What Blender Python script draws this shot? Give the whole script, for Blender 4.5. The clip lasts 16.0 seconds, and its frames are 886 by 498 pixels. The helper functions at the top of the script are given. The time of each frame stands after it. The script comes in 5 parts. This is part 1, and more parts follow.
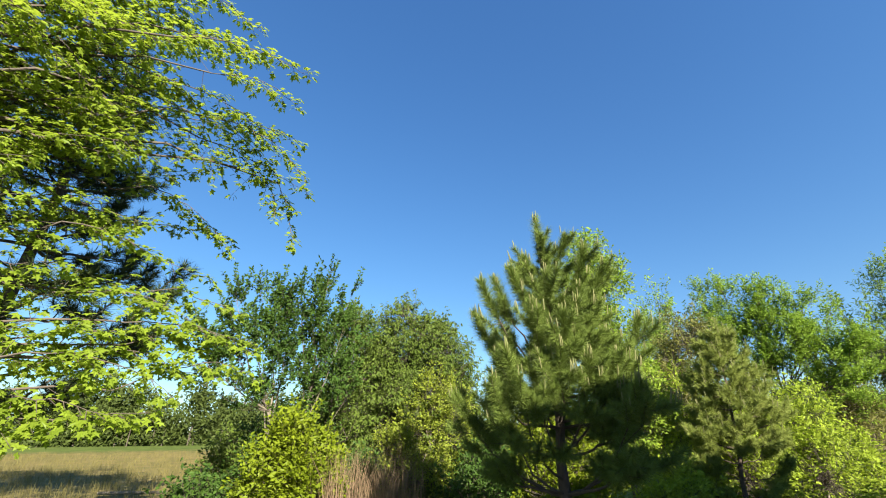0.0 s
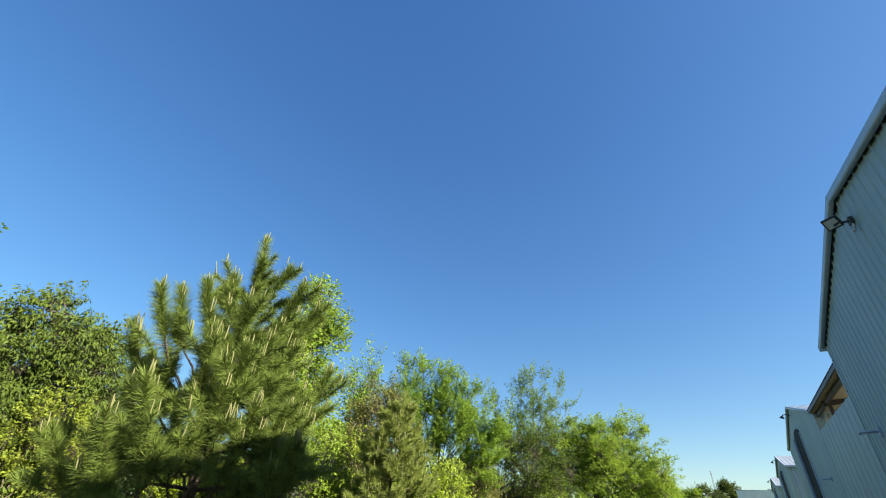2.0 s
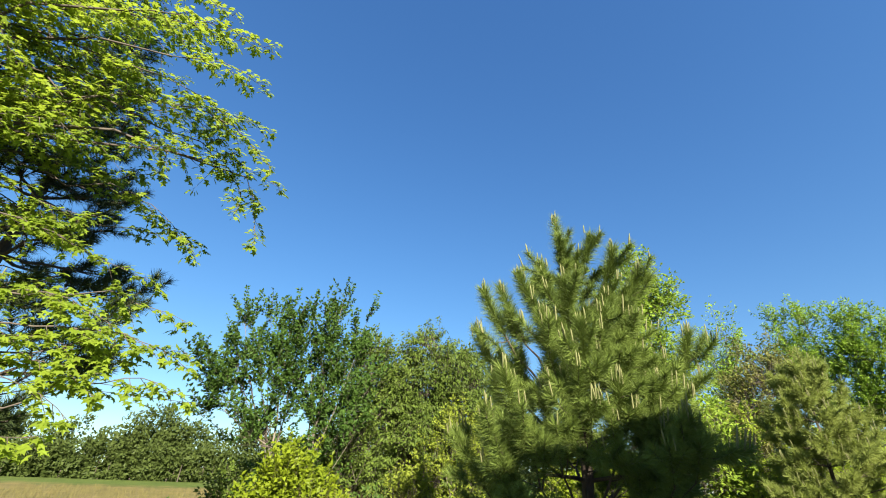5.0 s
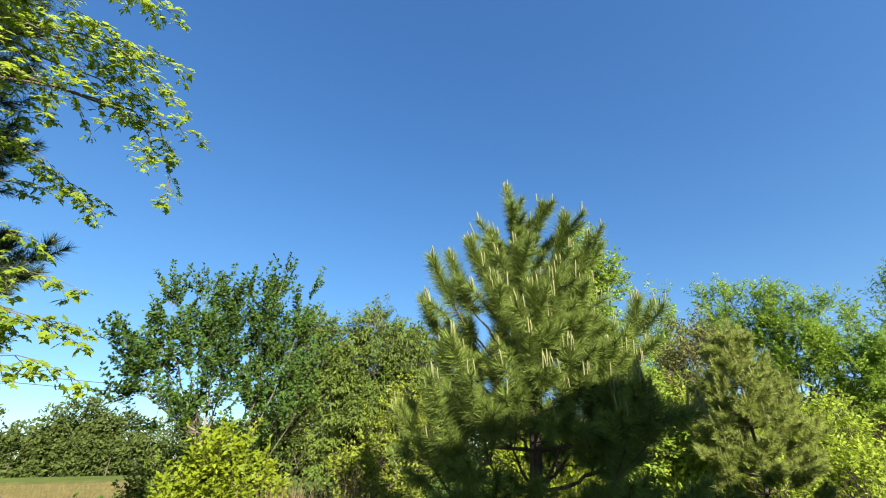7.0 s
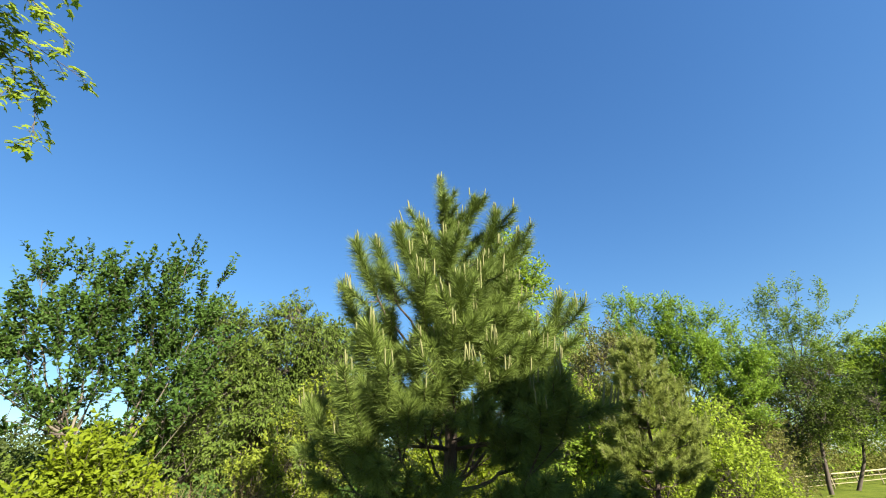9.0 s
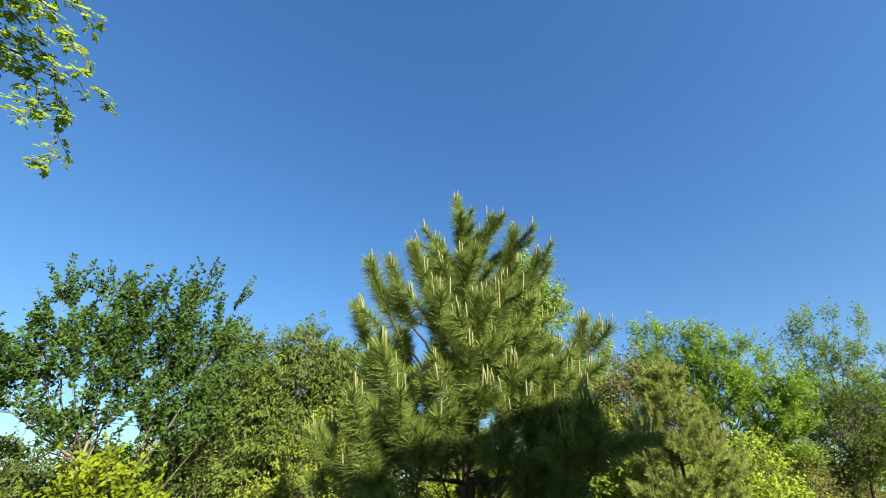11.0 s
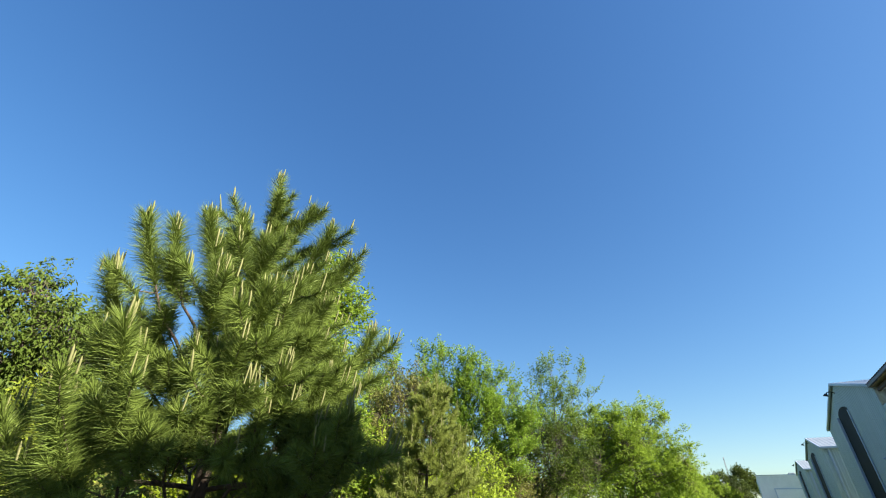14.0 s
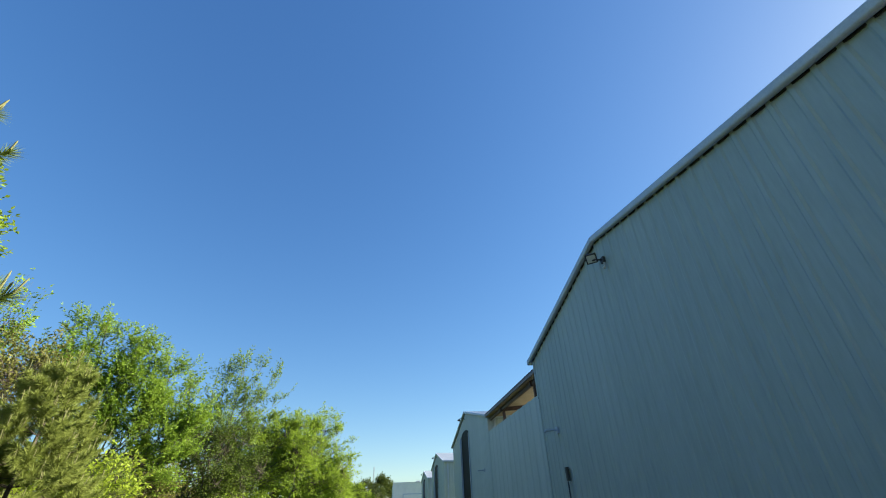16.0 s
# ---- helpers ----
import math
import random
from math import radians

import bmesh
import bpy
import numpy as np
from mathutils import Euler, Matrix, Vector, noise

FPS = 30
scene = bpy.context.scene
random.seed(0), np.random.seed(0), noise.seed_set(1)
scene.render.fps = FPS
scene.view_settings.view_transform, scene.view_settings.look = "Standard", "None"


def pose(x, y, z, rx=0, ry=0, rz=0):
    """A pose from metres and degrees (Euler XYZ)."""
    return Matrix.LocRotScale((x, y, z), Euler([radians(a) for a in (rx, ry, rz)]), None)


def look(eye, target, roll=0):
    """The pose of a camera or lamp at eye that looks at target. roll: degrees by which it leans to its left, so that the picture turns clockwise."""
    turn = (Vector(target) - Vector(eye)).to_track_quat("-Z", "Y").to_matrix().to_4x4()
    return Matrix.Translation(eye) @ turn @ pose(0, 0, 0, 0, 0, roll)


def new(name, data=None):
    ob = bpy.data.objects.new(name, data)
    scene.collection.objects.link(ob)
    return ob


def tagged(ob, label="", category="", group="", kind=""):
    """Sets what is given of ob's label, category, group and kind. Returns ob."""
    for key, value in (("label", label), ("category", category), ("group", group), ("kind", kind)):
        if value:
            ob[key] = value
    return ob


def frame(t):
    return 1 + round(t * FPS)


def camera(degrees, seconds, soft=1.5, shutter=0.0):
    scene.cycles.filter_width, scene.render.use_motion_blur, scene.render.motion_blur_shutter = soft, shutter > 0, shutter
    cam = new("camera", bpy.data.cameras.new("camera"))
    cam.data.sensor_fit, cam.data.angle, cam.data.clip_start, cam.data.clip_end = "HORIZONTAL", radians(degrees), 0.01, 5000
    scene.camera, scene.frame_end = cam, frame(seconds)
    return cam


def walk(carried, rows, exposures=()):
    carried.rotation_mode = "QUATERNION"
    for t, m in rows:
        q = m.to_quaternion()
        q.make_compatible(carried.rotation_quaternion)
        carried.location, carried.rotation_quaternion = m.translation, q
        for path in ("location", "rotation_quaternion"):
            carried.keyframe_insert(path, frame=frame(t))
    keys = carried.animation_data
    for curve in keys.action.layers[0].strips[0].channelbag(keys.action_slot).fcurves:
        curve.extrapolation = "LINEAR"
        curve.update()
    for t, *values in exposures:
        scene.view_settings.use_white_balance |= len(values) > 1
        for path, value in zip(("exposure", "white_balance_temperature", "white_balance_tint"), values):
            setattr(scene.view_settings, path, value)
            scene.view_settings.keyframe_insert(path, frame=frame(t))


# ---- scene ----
cam = camera(93.6, 16.0, 1.05)
PATH = [
    (0, (1.503, -0.83, 2.268), (-0.199, -0.184, 3.097), -0.5),
    (0.3, (1.481, -0.703, 2.286), (-0.095, 0.222, 3.098), 0.7),
    (0.6, (1.439, -0.589, 2.337), (-0.01, 0.521, 3.154), 1.7),
    (1, (1.424, -0.467, 2.315), (0.153, 0.815, 3.176), 1.8),
    (1.5, (1.42, -0.245, 2.326), (0.359, 1.153, 3.286), 2.2),
    (2, (1.347, -0.05, 2.335), (0.425, 1.379, 3.389), 2.4),
    (2.5, (1.32, 0.125, 2.354), (0.394, 1.513, 3.456), 2.8),
    (3, (1.197, 0.202, 2.328), (0.156, 1.5, 3.438), 2.6),
    (3.5, (1.022, 0.194, 2.325), (-0.231, 1.321, 3.401), 2.5),
    (4, (0.871, 0.267, 2.354), (-0.62, 1.123, 3.375), 2.7),
    (4.5, (0.76, 0.336, 2.353), (-0.915, 0.828, 3.326), 2.9),
    (4.7, (0.657, 0.358, 2.307), (-1.036, 0.757, 3.295), 2.1),
    (6.8, (0.087, 0.527, 2.268), (-1.575, 1.118, 3.21), -0.7),
    (7, (0.064, 0.572, 2.283), (-1.594, 1.209, 3.202), -1.0),
    (7.5, (-0.007, 0.63, 2.243), (-1.618, 1.42, 3.128), -1.9),
    (8, (-0.083, 0.665, 2.23), (-1.627, 1.606, 3.087), -2.4),
    (10.5, (-0.392, 0.83, 2.245), (-1.877, 1.696, 3.267), -0.8),
    (11, (-0.408, 0.864, 2.25), (-1.901, 1.7, 3.286), -0.7),
    (11.5, (-0.419, 0.958, 2.264), (-1.937, 1.733, 3.31), -0.9),
    (12, (-0.42, 0.977, 2.272), (-1.967, 1.695, 3.316), -1.1),
    (12.5, (-0.432, 0.942, 2.284), (-1.997, 1.619, 3.329), -1.2),
    (13, (-0.469, 0.88, 2.276), (-1.947, 1.733, 3.319), -1.2),
    (13.5, (-0.472, 0.907, 2.271), (-1.724, 2.075, 3.304), -0.9),
    (14, (-0.358, 1.0, 2.312), (-1.284, 2.434, 3.354), 0.4),
    (14.5, (-0.317, 1.138, 2.344), (-0.827, 2.751, 3.41), 0.3),
    (15, (-0.318, 1.19, 2.34), (-0.327, 2.862, 3.437), -0.1),
    (15.5, (-0.451, 1.091, 2.242), (0.002, 2.72, 3.311), -2.3),
    (16, (-0.393, 1.331, 2.382), (-0.163, 3.017, 3.433), -2.0),
]
PATH_ROWS = [(t, look(eye, target, roll)) for t, eye, target, roll in PATH]
EXPOSURES = [(0.0, 2.02), (0.5, 1.99), (1.0, 1.9), (2.0, 1.9), (2.5, 1.82), (3.0, 1.75), (3.5, 1.72), (4.0, 1.84), (4.5, 1.98), (7.0, 2.04), (8.0, 2.06), (10.5, 1.99), (13.5, 1.96), (14.5, 1.96), (15.0, 1.96), (15.5, 1.9), (16.0, 1.92)]
walk(cam, PATH_ROWS, EXPOSURES)

# ---- world, sun ----
SUN = Vector((1.0, 0.12, 0.492)).normalized()
world = bpy.data.worlds.new("sky")
scene.world = world
world.use_nodes = True
wn, wl = world.node_tree.nodes, world.node_tree.links
sky = wn.new("ShaderNodeTexSky")
sky.sky_type = "NISHITA"
sky.sun_disc = False
sky.sun_elevation = math.asin(SUN.z)
sky.sun_rotation = math.atan2(SUN.x, SUN.y)
sky.air_density, sky.dust_density, sky.ozone_density = 1.0, 0.5, 2.0
wn["Background"].inputs["Strength"].default_value = 0.073
deep = wn.new("ShaderNodeHueSaturation")
deep.inputs["Saturation"].default_value = 1.37
deep.inputs["Hue"].default_value = 0.507
split, blend = wn.new("ShaderNodeSeparateColor"), wn.new("ShaderNodeCombineColor")
wl.new(sky.outputs["Color"], split.inputs["Color"])
for channel, power in (("Red", 0.70), ("Green", 0.73), ("Blue", 0.69)):
    soft = wn.new("ShaderNodeMath")
    soft.operation = "POWER"
    soft.inputs[1].default_value = power
    wl.new(split.outputs[channel], soft.inputs[0])
    wl.new(soft.outputs[0], blend.inputs[channel])
tint = wn.new("ShaderNodeMix")
tint.data_type, tint.blend_type = "RGBA", "MULTIPLY"
tint.inputs["Factor"].default_value = 1.0
tint.inputs["B"].default_value = (0.91, 0.986, 1.112, 1)
wl.new(blend.outputs["Color"], tint.inputs["A"])
wl.new(tint.outputs["Result"], deep.inputs["Color"])
wl.new(deep.outputs["Color"], wn["Background"].inputs["Color"])
sun_data = bpy.data.lights.new("sun", "SUN")
sun_data.energy, sun_data.angle, sun_data.color = 5.0, radians(0.5), (1.0, 0.92, 0.76)
sun = new("sun", sun_data)
sun.matrix_world = look(SUN * 60, (0, 0, 0))

rng = np.random.default_rng(7)


# ---- materials ----
def material(name):
    m = bpy.data.materials.new(name)
    m.use_nodes = True
    return m, m.node_tree.nodes, m.node_tree.links, m.node_tree.nodes["Principled BSDF"]


def ramp(nodes, links, fac, stops):
    r = nodes.new("ShaderNodeValToRGB")
    while len(r.color_ramp.elements) < len(stops):
        r.color_ramp.elements.new(0.5)
    for e, (p, c) in zip(r.color_ramp.elements, stops):
        e.position, e.color = p, (*c, 1)
    links.new(fac, r.inputs["Fac"])
    return r.outputs["Color"]


def noise_at(nodes, links, scale, detail=4.0, rough=0.6, stretch=None):
    co = nodes.new("ShaderNodeTexCoord").outputs["Object"]
    if stretch:
        mp = nodes.new("ShaderNodeMapping")
        mp.inputs["Scale"].default_value = stretch
        links.new(co, mp.inputs["Vector"])
        co = mp.outputs["Vector"]
    n = nodes.new("ShaderNodeTexNoise")
    n.inputs["Scale"].default_value, n.inputs["Detail"].default_value, n.inputs["Roughness"].default_value = scale, detail, rough
    links.new(co, n.inputs["Vector"])
    return n.outputs["Fac"]


def mix(nodes, links, fac, a, b, how="MIX"):
    m = nodes.new("ShaderNodeMix")
    m.data_type, m.blend_type = "RGBA", how
    for socket, value in ((m.inputs["Factor"], fac), (m.inputs["A"], a), (m.inputs["B"], b)):
        if isinstance(value, (int, float)):
            socket.default_value = value
        elif isinstance(value, tuple):
            socket.default_value = (*value, 1)
        else:
            links.new(value, socket)
    return m.outputs["Result"]


def bump(nodes, links, height, bsdf, strength=0.3, distance=0.02):
    b = nodes.new("ShaderNodeBump")
    b.inputs["Strength"].default_value, b.inputs["Distance"].default_value = strength, distance
    links.new(height, b.inputs["Height"])
    links.new(b.outputs["Normal"], bsdf.inputs["Normal"])


def surface(name, dark, light, scale=3.0, fine=40.0, rough=0.6, metal=0.0, relief=0.15, stretch=None):
    """A worn opaque surface: two colours over a broad noise, fine grain and relief."""
    m, n, l, b = material(name)
    broad = ramp(n, l, noise_at(n, l, scale, 5, 0.6, stretch), [(0.3, dark), (0.7, light)])
    grain = noise_at(n, l, fine, 3, 0.6, stretch)
    l.new(mix(n, l, 0.25, broad, ramp(n, l, grain, [(0.3, tuple(0.6 * c for c in dark)), (0.7, light)])), b.inputs["Base Color"])
    b.inputs["Roughness"].default_value, b.inputs["Metallic"].default_value = rough, metal
    bump(n, l, grain, b, relief)
    return m


def leaf_material(name, dark, light, glow, through_share=0.35, rough=0.5, patch=0.35):
    """A leaf: each one of its own tint, with larger patches of tint over the crown; light passes through it."""
    dark, light, glow = (tuple(0.77 * c for c in col) for col in (dark, light, glow))
    m, n, l, b = material(name)
    rnd = n.new("ShaderNodeNewGeometry").outputs["Random Per Island"]
    tint = ramp(n, l, rnd, [(0.0, tuple(0.5 * (p + q) for p, q in zip(dark, light))), (0.6, light), (1.0, tuple(min(1, 1.25 * c) for c in light))])
    big = ramp(n, l, noise_at(n, l, 0.9, 3), [(0.35, dark), (0.65, light)])
    col = mix(n, l, patch, tint, big)
    l.new(col, b.inputs["Base Color"])
    b.inputs["Roughness"].default_value = rough
    b.inputs["Specular IOR Level"].default_value = 0.1
    t = n.new("ShaderNodeBsdfTranslucent")
    l.new(mix(n, l, 0.5, col, glow), t.inputs["Color"])
    s = n.new("ShaderNodeMixShader")
    s.inputs["Fac"].default_value = through_share
    l.new(b.outputs["BSDF"], s.inputs[1])
    l.new(t.outputs["BSDF"], s.inputs[2])
    l.new(s.outputs["Shader"], n["Material Output"].inputs["Surface"])
    return m


M_MAPLE = leaf_material("maple_leaf", (0.11, 0.18, 0.02), (0.27, 0.36, 0.04), (0.50, 0.62, 0.05), 0.55, 0.4)
M_DARKLEAF = leaf_material("dark_olive_leaf", (0.023, 0.056, 0.012), (0.068, 0.126, 0.022), (0.14, 0.235, 0.028), 0.25)
M_OLIVE = leaf_material("olive_leaf", (0.036, 0.069, 0.013), (0.11, 0.157, 0.026), (0.19, 0.26, 0.03), 0.2)
M_YELLOW = leaf_material("yellow_green_leaf", (0.068, 0.115, 0.008), (0.205, 0.26, 0.016), (0.31, 0.38, 0.02), 0.35, 0.45)
M_BRIGHT = leaf_material("fresh_green_leaf", (0.135, 0.235, 0.03), (0.27, 0.41, 0.052), (0.37, 0.53, 0.055), 0.42)
M_GREEN = leaf_material("mid_green_leaf", (0.135, 0.215, 0.025), (0.275, 0.395, 0.048), (0.38, 0.52, 0.055), 0.42)
M_LIME = leaf_material("lime_green_leaf", (0.18, 0.25, 0.025), (0.33, 0.43, 0.045), (0.44, 0.56, 0.05), 0.4)
M_KHAKI = leaf_material("khaki_green_leaf", (0.12, 0.155, 0.022), (0.27, 0.33, 0.042), (0.36, 0.44, 0.05), 0.38)
M_BROWN = leaf_material("reddish_bud_leaf", (0.10, 0.105, 0.028), (0.205, 0.212, 0.055), (0.28, 0.28, 0.06), 0.3)
M_PALE = leaf_material("pale_green_leaf", (0.115, 0.19, 0.034), (0.22, 0.325, 0.062), (0.32, 0.45, 0.065), 0.4)
M_FAR = leaf_material("hazy_green_leaf", (0.032, 0.052, 0.015), (0.082, 0.11, 0.026), (0.16, 0.22, 0.05), 0.3)
M_NEEDLE = leaf_material("pine_needle", (0.047, 0.085, 0.019), (0.185, 0.248, 0.052), (0.26, 0.345, 0.064), 0.12, 0.42, 0.35)
M_NEEDLE_FAR = leaf_material("pine_needle_grey", (0.13, 0.17, 0.04), (0.31, 0.365, 0.09), (0.42, 0.50, 0.11), 0.28, 0.5, 0.35)
# needles darkened in colour to stand for shade on the pine behind the maple
M_SHADENEEDLE = leaf_material("shaded_pine_needle", (0.02, 0.035, 0.014), (0.06, 0.085, 0.03), (0.08, 0.12, 0.04), 0.1)
M_CANDLE = leaf_material("pine_candle", (0.165, 0.175, 0.07), (0.235, 0.235, 0.105), (0.28, 0.28, 0.12), 0.12, 0.7)
M_STRAW = leaf_material("dry_grass", (0.10, 0.092, 0.03), (0.205, 0.178, 0.064), (0.22, 0.20, 0.07), 0.3, 0.7)
M_STALK = leaf_material("dry_stalk", (0.14, 0.095, 0.058), (0.26, 0.185, 0.115), (0.3, 0.2, 0.12), 0.15, 0.8)
M_GRASS = leaf_material("green_grass_blade", (0.10, 0.16, 0.02), (0.24, 0.32, 0.04), (0.35, 0.45, 0.05), 0.35, 0.6)
M_BARK = surface("grey_brown_bark", (0.10, 0.075, 0.055), (0.24, 0.20, 0.16), 6, 60, 0.9, 0, 0.5, (1, 1, 0.25))
# dark twig bark, its colour lowered further to stand for shade on trunks
M_TWIG = surface("dark_twig_and_shaded_bark", (0.045, 0.035, 0.028), (0.105, 0.083, 0.065), 6, 60, 0.9, 0, 0.3)
M_BRUSH = surface("pale_brown_brushwood", (0.10, 0.078, 0.055), (0.20, 0.16, 0.115), 6, 60, 0.9, 0, 0.3)
M_PALEBARK = surface("pale_bark", (0.085, 0.07, 0.05), (0.17, 0.148, 0.11), 6, 60, 0.85, 0, 0.4, (1, 1, 0.25))
M_PINEBARK = surface("pine_bark", (0.045, 0.032, 0.026), (0.105, 0.075, 0.058), 8, 70, 0.9, 0, 0.6, (1, 1, 0.3))
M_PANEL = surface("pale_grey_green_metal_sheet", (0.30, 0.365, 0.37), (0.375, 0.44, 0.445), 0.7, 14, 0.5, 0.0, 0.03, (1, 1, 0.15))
# same sheet, its colour lightened to stand for light bounced onto the farther walls
M_BOUNCEPANEL = surface("bounce_lightened_metal_sheet", (0.37, 0.43, 0.43), (0.46, 0.52, 0.52), 0.7, 14, 0.5, 0.0, 0.03, (1, 1, 0.15))
M_TRIM = surface("white_metal_trim", (0.38, 0.44, 0.54), (0.50, 0.56, 0.65), 1.2, 30, 0.45, 0, 0.04)
M_ROOF = surface("galvanised_roof_sheet", (0.42, 0.44, 0.45), (0.60, 0.62, 0.62), 0.9, 20, 0.38, 0.5, 0.05)
M_WHITEWALL = surface("white_painted_block", (0.66, 0.66, 0.64), (0.80, 0.80, 0.77), 0.8, 12, 0.7, 0, 0.08)
M_DARK = surface("dark_painted_steel", (0.02, 0.022, 0.025), (0.05, 0.052, 0.055), 2, 30, 0.5, 0, 0.1)
M_GLASS_DARK = surface("dark_tinted_door_panel", (0.005, 0.008, 0.012), (0.014, 0.019, 0.026), 1.0, 25, 0.7, 0, 0.02)
M_GLASS_DARK.node_tree.nodes["Principled BSDF"].inputs["Specular IOR Level"].default_value = 0.12
M_TAN = surface("tan_roof_underside", (0.36, 0.265, 0.18), (0.46, 0.345, 0.24), 1.5, 20, 0.7, 0, 0.05)
M_STEEL = surface("brown_steel_frame", (0.05, 0.03, 0.025), (0.09, 0.055, 0.045), 2, 30, 0.6, 0, 0.1)
M_FENCE = surface("weathered_cream_rail", (0.19, 0.16, 0.095), (0.32, 0.275, 0.175), 2.5, 40, 0.75, 0, 0.2, (1, 0.2, 1))
M_CONCRETE = surface("pale_concrete", (0.42, 0.40, 0.36), (0.58, 0.55, 0.50), 2, 40, 0.9, 0, 0.3)
M_BLUE = surface("blue_tarp", (0.02, 0.11, 0.20), (0.04, 0.18, 0.30), 2, 30, 0.6, 0, 0.2)
M_CARPAINT = surface("silver_car_paint", (0.40, 0.42, 0.44), (0.48, 0.50, 0.52), 1, 60, 0.25, 0.4, 0.01)
M_TYRE = surface("black_rubber", (0.015, 0.015, 0.016), (0.03, 0.03, 0.032), 4, 60, 0.85, 0, 0.1)
M_CARGLASS = surface("dark_car_glass", (0.01, 0.012, 0.015), (0.02, 0.025, 0.03), 1, 20, 0.08, 0, 0.0)
M_WIRE = surface("black_cable", (0.02, 0.02, 0.022), (0.035, 0.035, 0.04), 4, 40, 0.7)
M_LENS = surface("frosted_lamp_glass", (0.45, 0.47, 0.48), (0.6, 0.62, 0.63), 6, 60, 0.3)
M_DOORWHITE = surface("white_sectional_door", (0.70, 0.71, 0.70), (0.80, 0.81, 0.80), 1, 20, 0.5)


def ground_material():
    """Lawn, rough tan meadow and green field, by place; mottled at two scales."""
    m, n, l, b = material("lawn_and_meadow")
    co = n.new("ShaderNodeTexCoord").outputs["Object"]
    sep = n.new("ShaderNodeSeparateXYZ")
    l.new(co, sep.inputs["Vector"])
    fine, broad = noise_at(n, l, 9.0, 6, 0.7), noise_at(n, l, 0.35, 4, 0.6)
    lawn = mix(n, l, 0.5, ramp(n, l, fine, [(0.3, (0.0647, 0.0966, 0.0117)), (0.7, (0.155, 0.201, 0.0259))]),
               ramp(n, l, broad, [(0.35, (0.0907, 0.123, 0.0142)), (0.65, (0.162, 0.191, 0.0291))]))
    tan = mix(n, l, 0.5, ramp(n, l, fine, [(0.3, (0.095, 0.08, 0.027)), (0.7, (0.21, 0.165, 0.066))]),
              ramp(n, l, broad, [(0.35, (0.08, 0.085, 0.025)), (0.65, (0.21, 0.16, 0.062))]))
    field = ramp(n, l, broad, [(0.3, (0.062, 0.09, 0.018)), (0.7, (0.10, 0.13, 0.03))])

    def edge(axis, at, width):
        add = n.new("ShaderNodeMath")
        add.operation = "MULTIPLY_ADD"
        l.new(broad, add.inputs[0])
        add.inputs[1].default_value = width
        l.new(sep.outputs[axis], add.inputs[2])
        st = n.new("ShaderNodeMapRange")
        st.inputs["From Min"].default_value, st.inputs["From Max"].default_value = at, at + width * 0.6
        l.new(add.outputs[0], st.inputs["Value"])
        return st.outputs["Result"]

    left = mix(n, l, edge("X", -73, 14), field, tan)
    east = n.new("ShaderNodeMath")
    east.operation = "MAXIMUM"
    l.new(edge("X", -7.5, 4), east.inputs[0])
    l.new(edge("Y", 5, 5), east.inputs[1])
    # unseen grey ground by the sheds, added to keep the bounced light neutral
    neutral_bounce = ramp(n, l, fine, [(0.3, (0.075, 0.072, 0.07)), (0.7, (0.17, 0.165, 0.16))])
    south = n.new("ShaderNodeMath")
    south.operation = "SUBTRACT"
    south.use_clamp = True
    l.new(edge("X", -3.5, 2), south.inputs[0])
    l.new(edge("Y", 22, 5), south.inputs[1])
    patches = ramp(n, l, noise_at(n, l, 1.3, 7, 0.72), [(0.3, (0.62, 0.68, 0.6)), (0.5, (0.95, 0.95, 0.95)), (0.72, (1.25, 1.15, 1.1))])
    lawn = mix(n, l, 1.0, lawn, patches, "MULTIPLY")
    left = mix(n, l, 1.0, left, patches, "MULTIPLY")
    lawn = mix(n, l, south.outputs[0], lawn, neutral_bounce)
    l.new(mix(n, l, east.outputs[0], left, lawn), b.inputs["Base Color"])
    b.inputs["Roughness"].default_value = 0.9
    b.inputs["Specular IOR Level"].default_value = 0.1
    bump(n, l, fine, b, 0.8, 0.06)
    return m


M_GROUND = ground_material()


# ---- mesh helpers ----
def mesh_np(name, verts, faces, mats, index=None, smooth=False):
    """A mesh from arrays of vertices and of faces that all have as many corners."""
    me = bpy.data.meshes.new(name)
    verts, faces = np.asarray(verts, np.float32), np.asarray(faces, np.int32)
    me.vertices.add(len(verts))
    me.vertices.foreach_set("co", verts.ravel())
    me.loops.add(faces.size)
    me.loops.foreach_set("vertex_index", faces.ravel())
    me.polygons.add(len(faces))
    me.polygons.foreach_set("loop_start", np.arange(0, faces.size, faces.shape[1], dtype=np.int32))
    for m in mats if isinstance(mats, (list, tuple)) else [mats]:
        me.materials.append(m)
    if index is not None:
        me.polygons.foreach_set("material_index", np.asarray(index, np.int32))
    me.polygons.foreach_set("use_smooth", np.full(len(faces), smooth))
    me.update(calc_edges=True)
    return me


def join(chunks):
    """Arrays (verts, faces) joined into one pair."""
    out_v, out_f, n = [], [], 0
    for v, f in chunks:
        out_v.append(v), out_f.append(f + n)
        n += len(v)
    return np.concatenate(out_v), np.concatenate(out_f)


def thing(name, place, label, category, group="", kind=""):
    ob = new(name)
    ob.location = place
    ob.empty_display_size = 0.2
    return tagged(ob, label, category, group, kind)


def child(name, data, parent, label=""):
    ob = new(name, data)
    ob.parent = parent
    return tagged(ob, label)


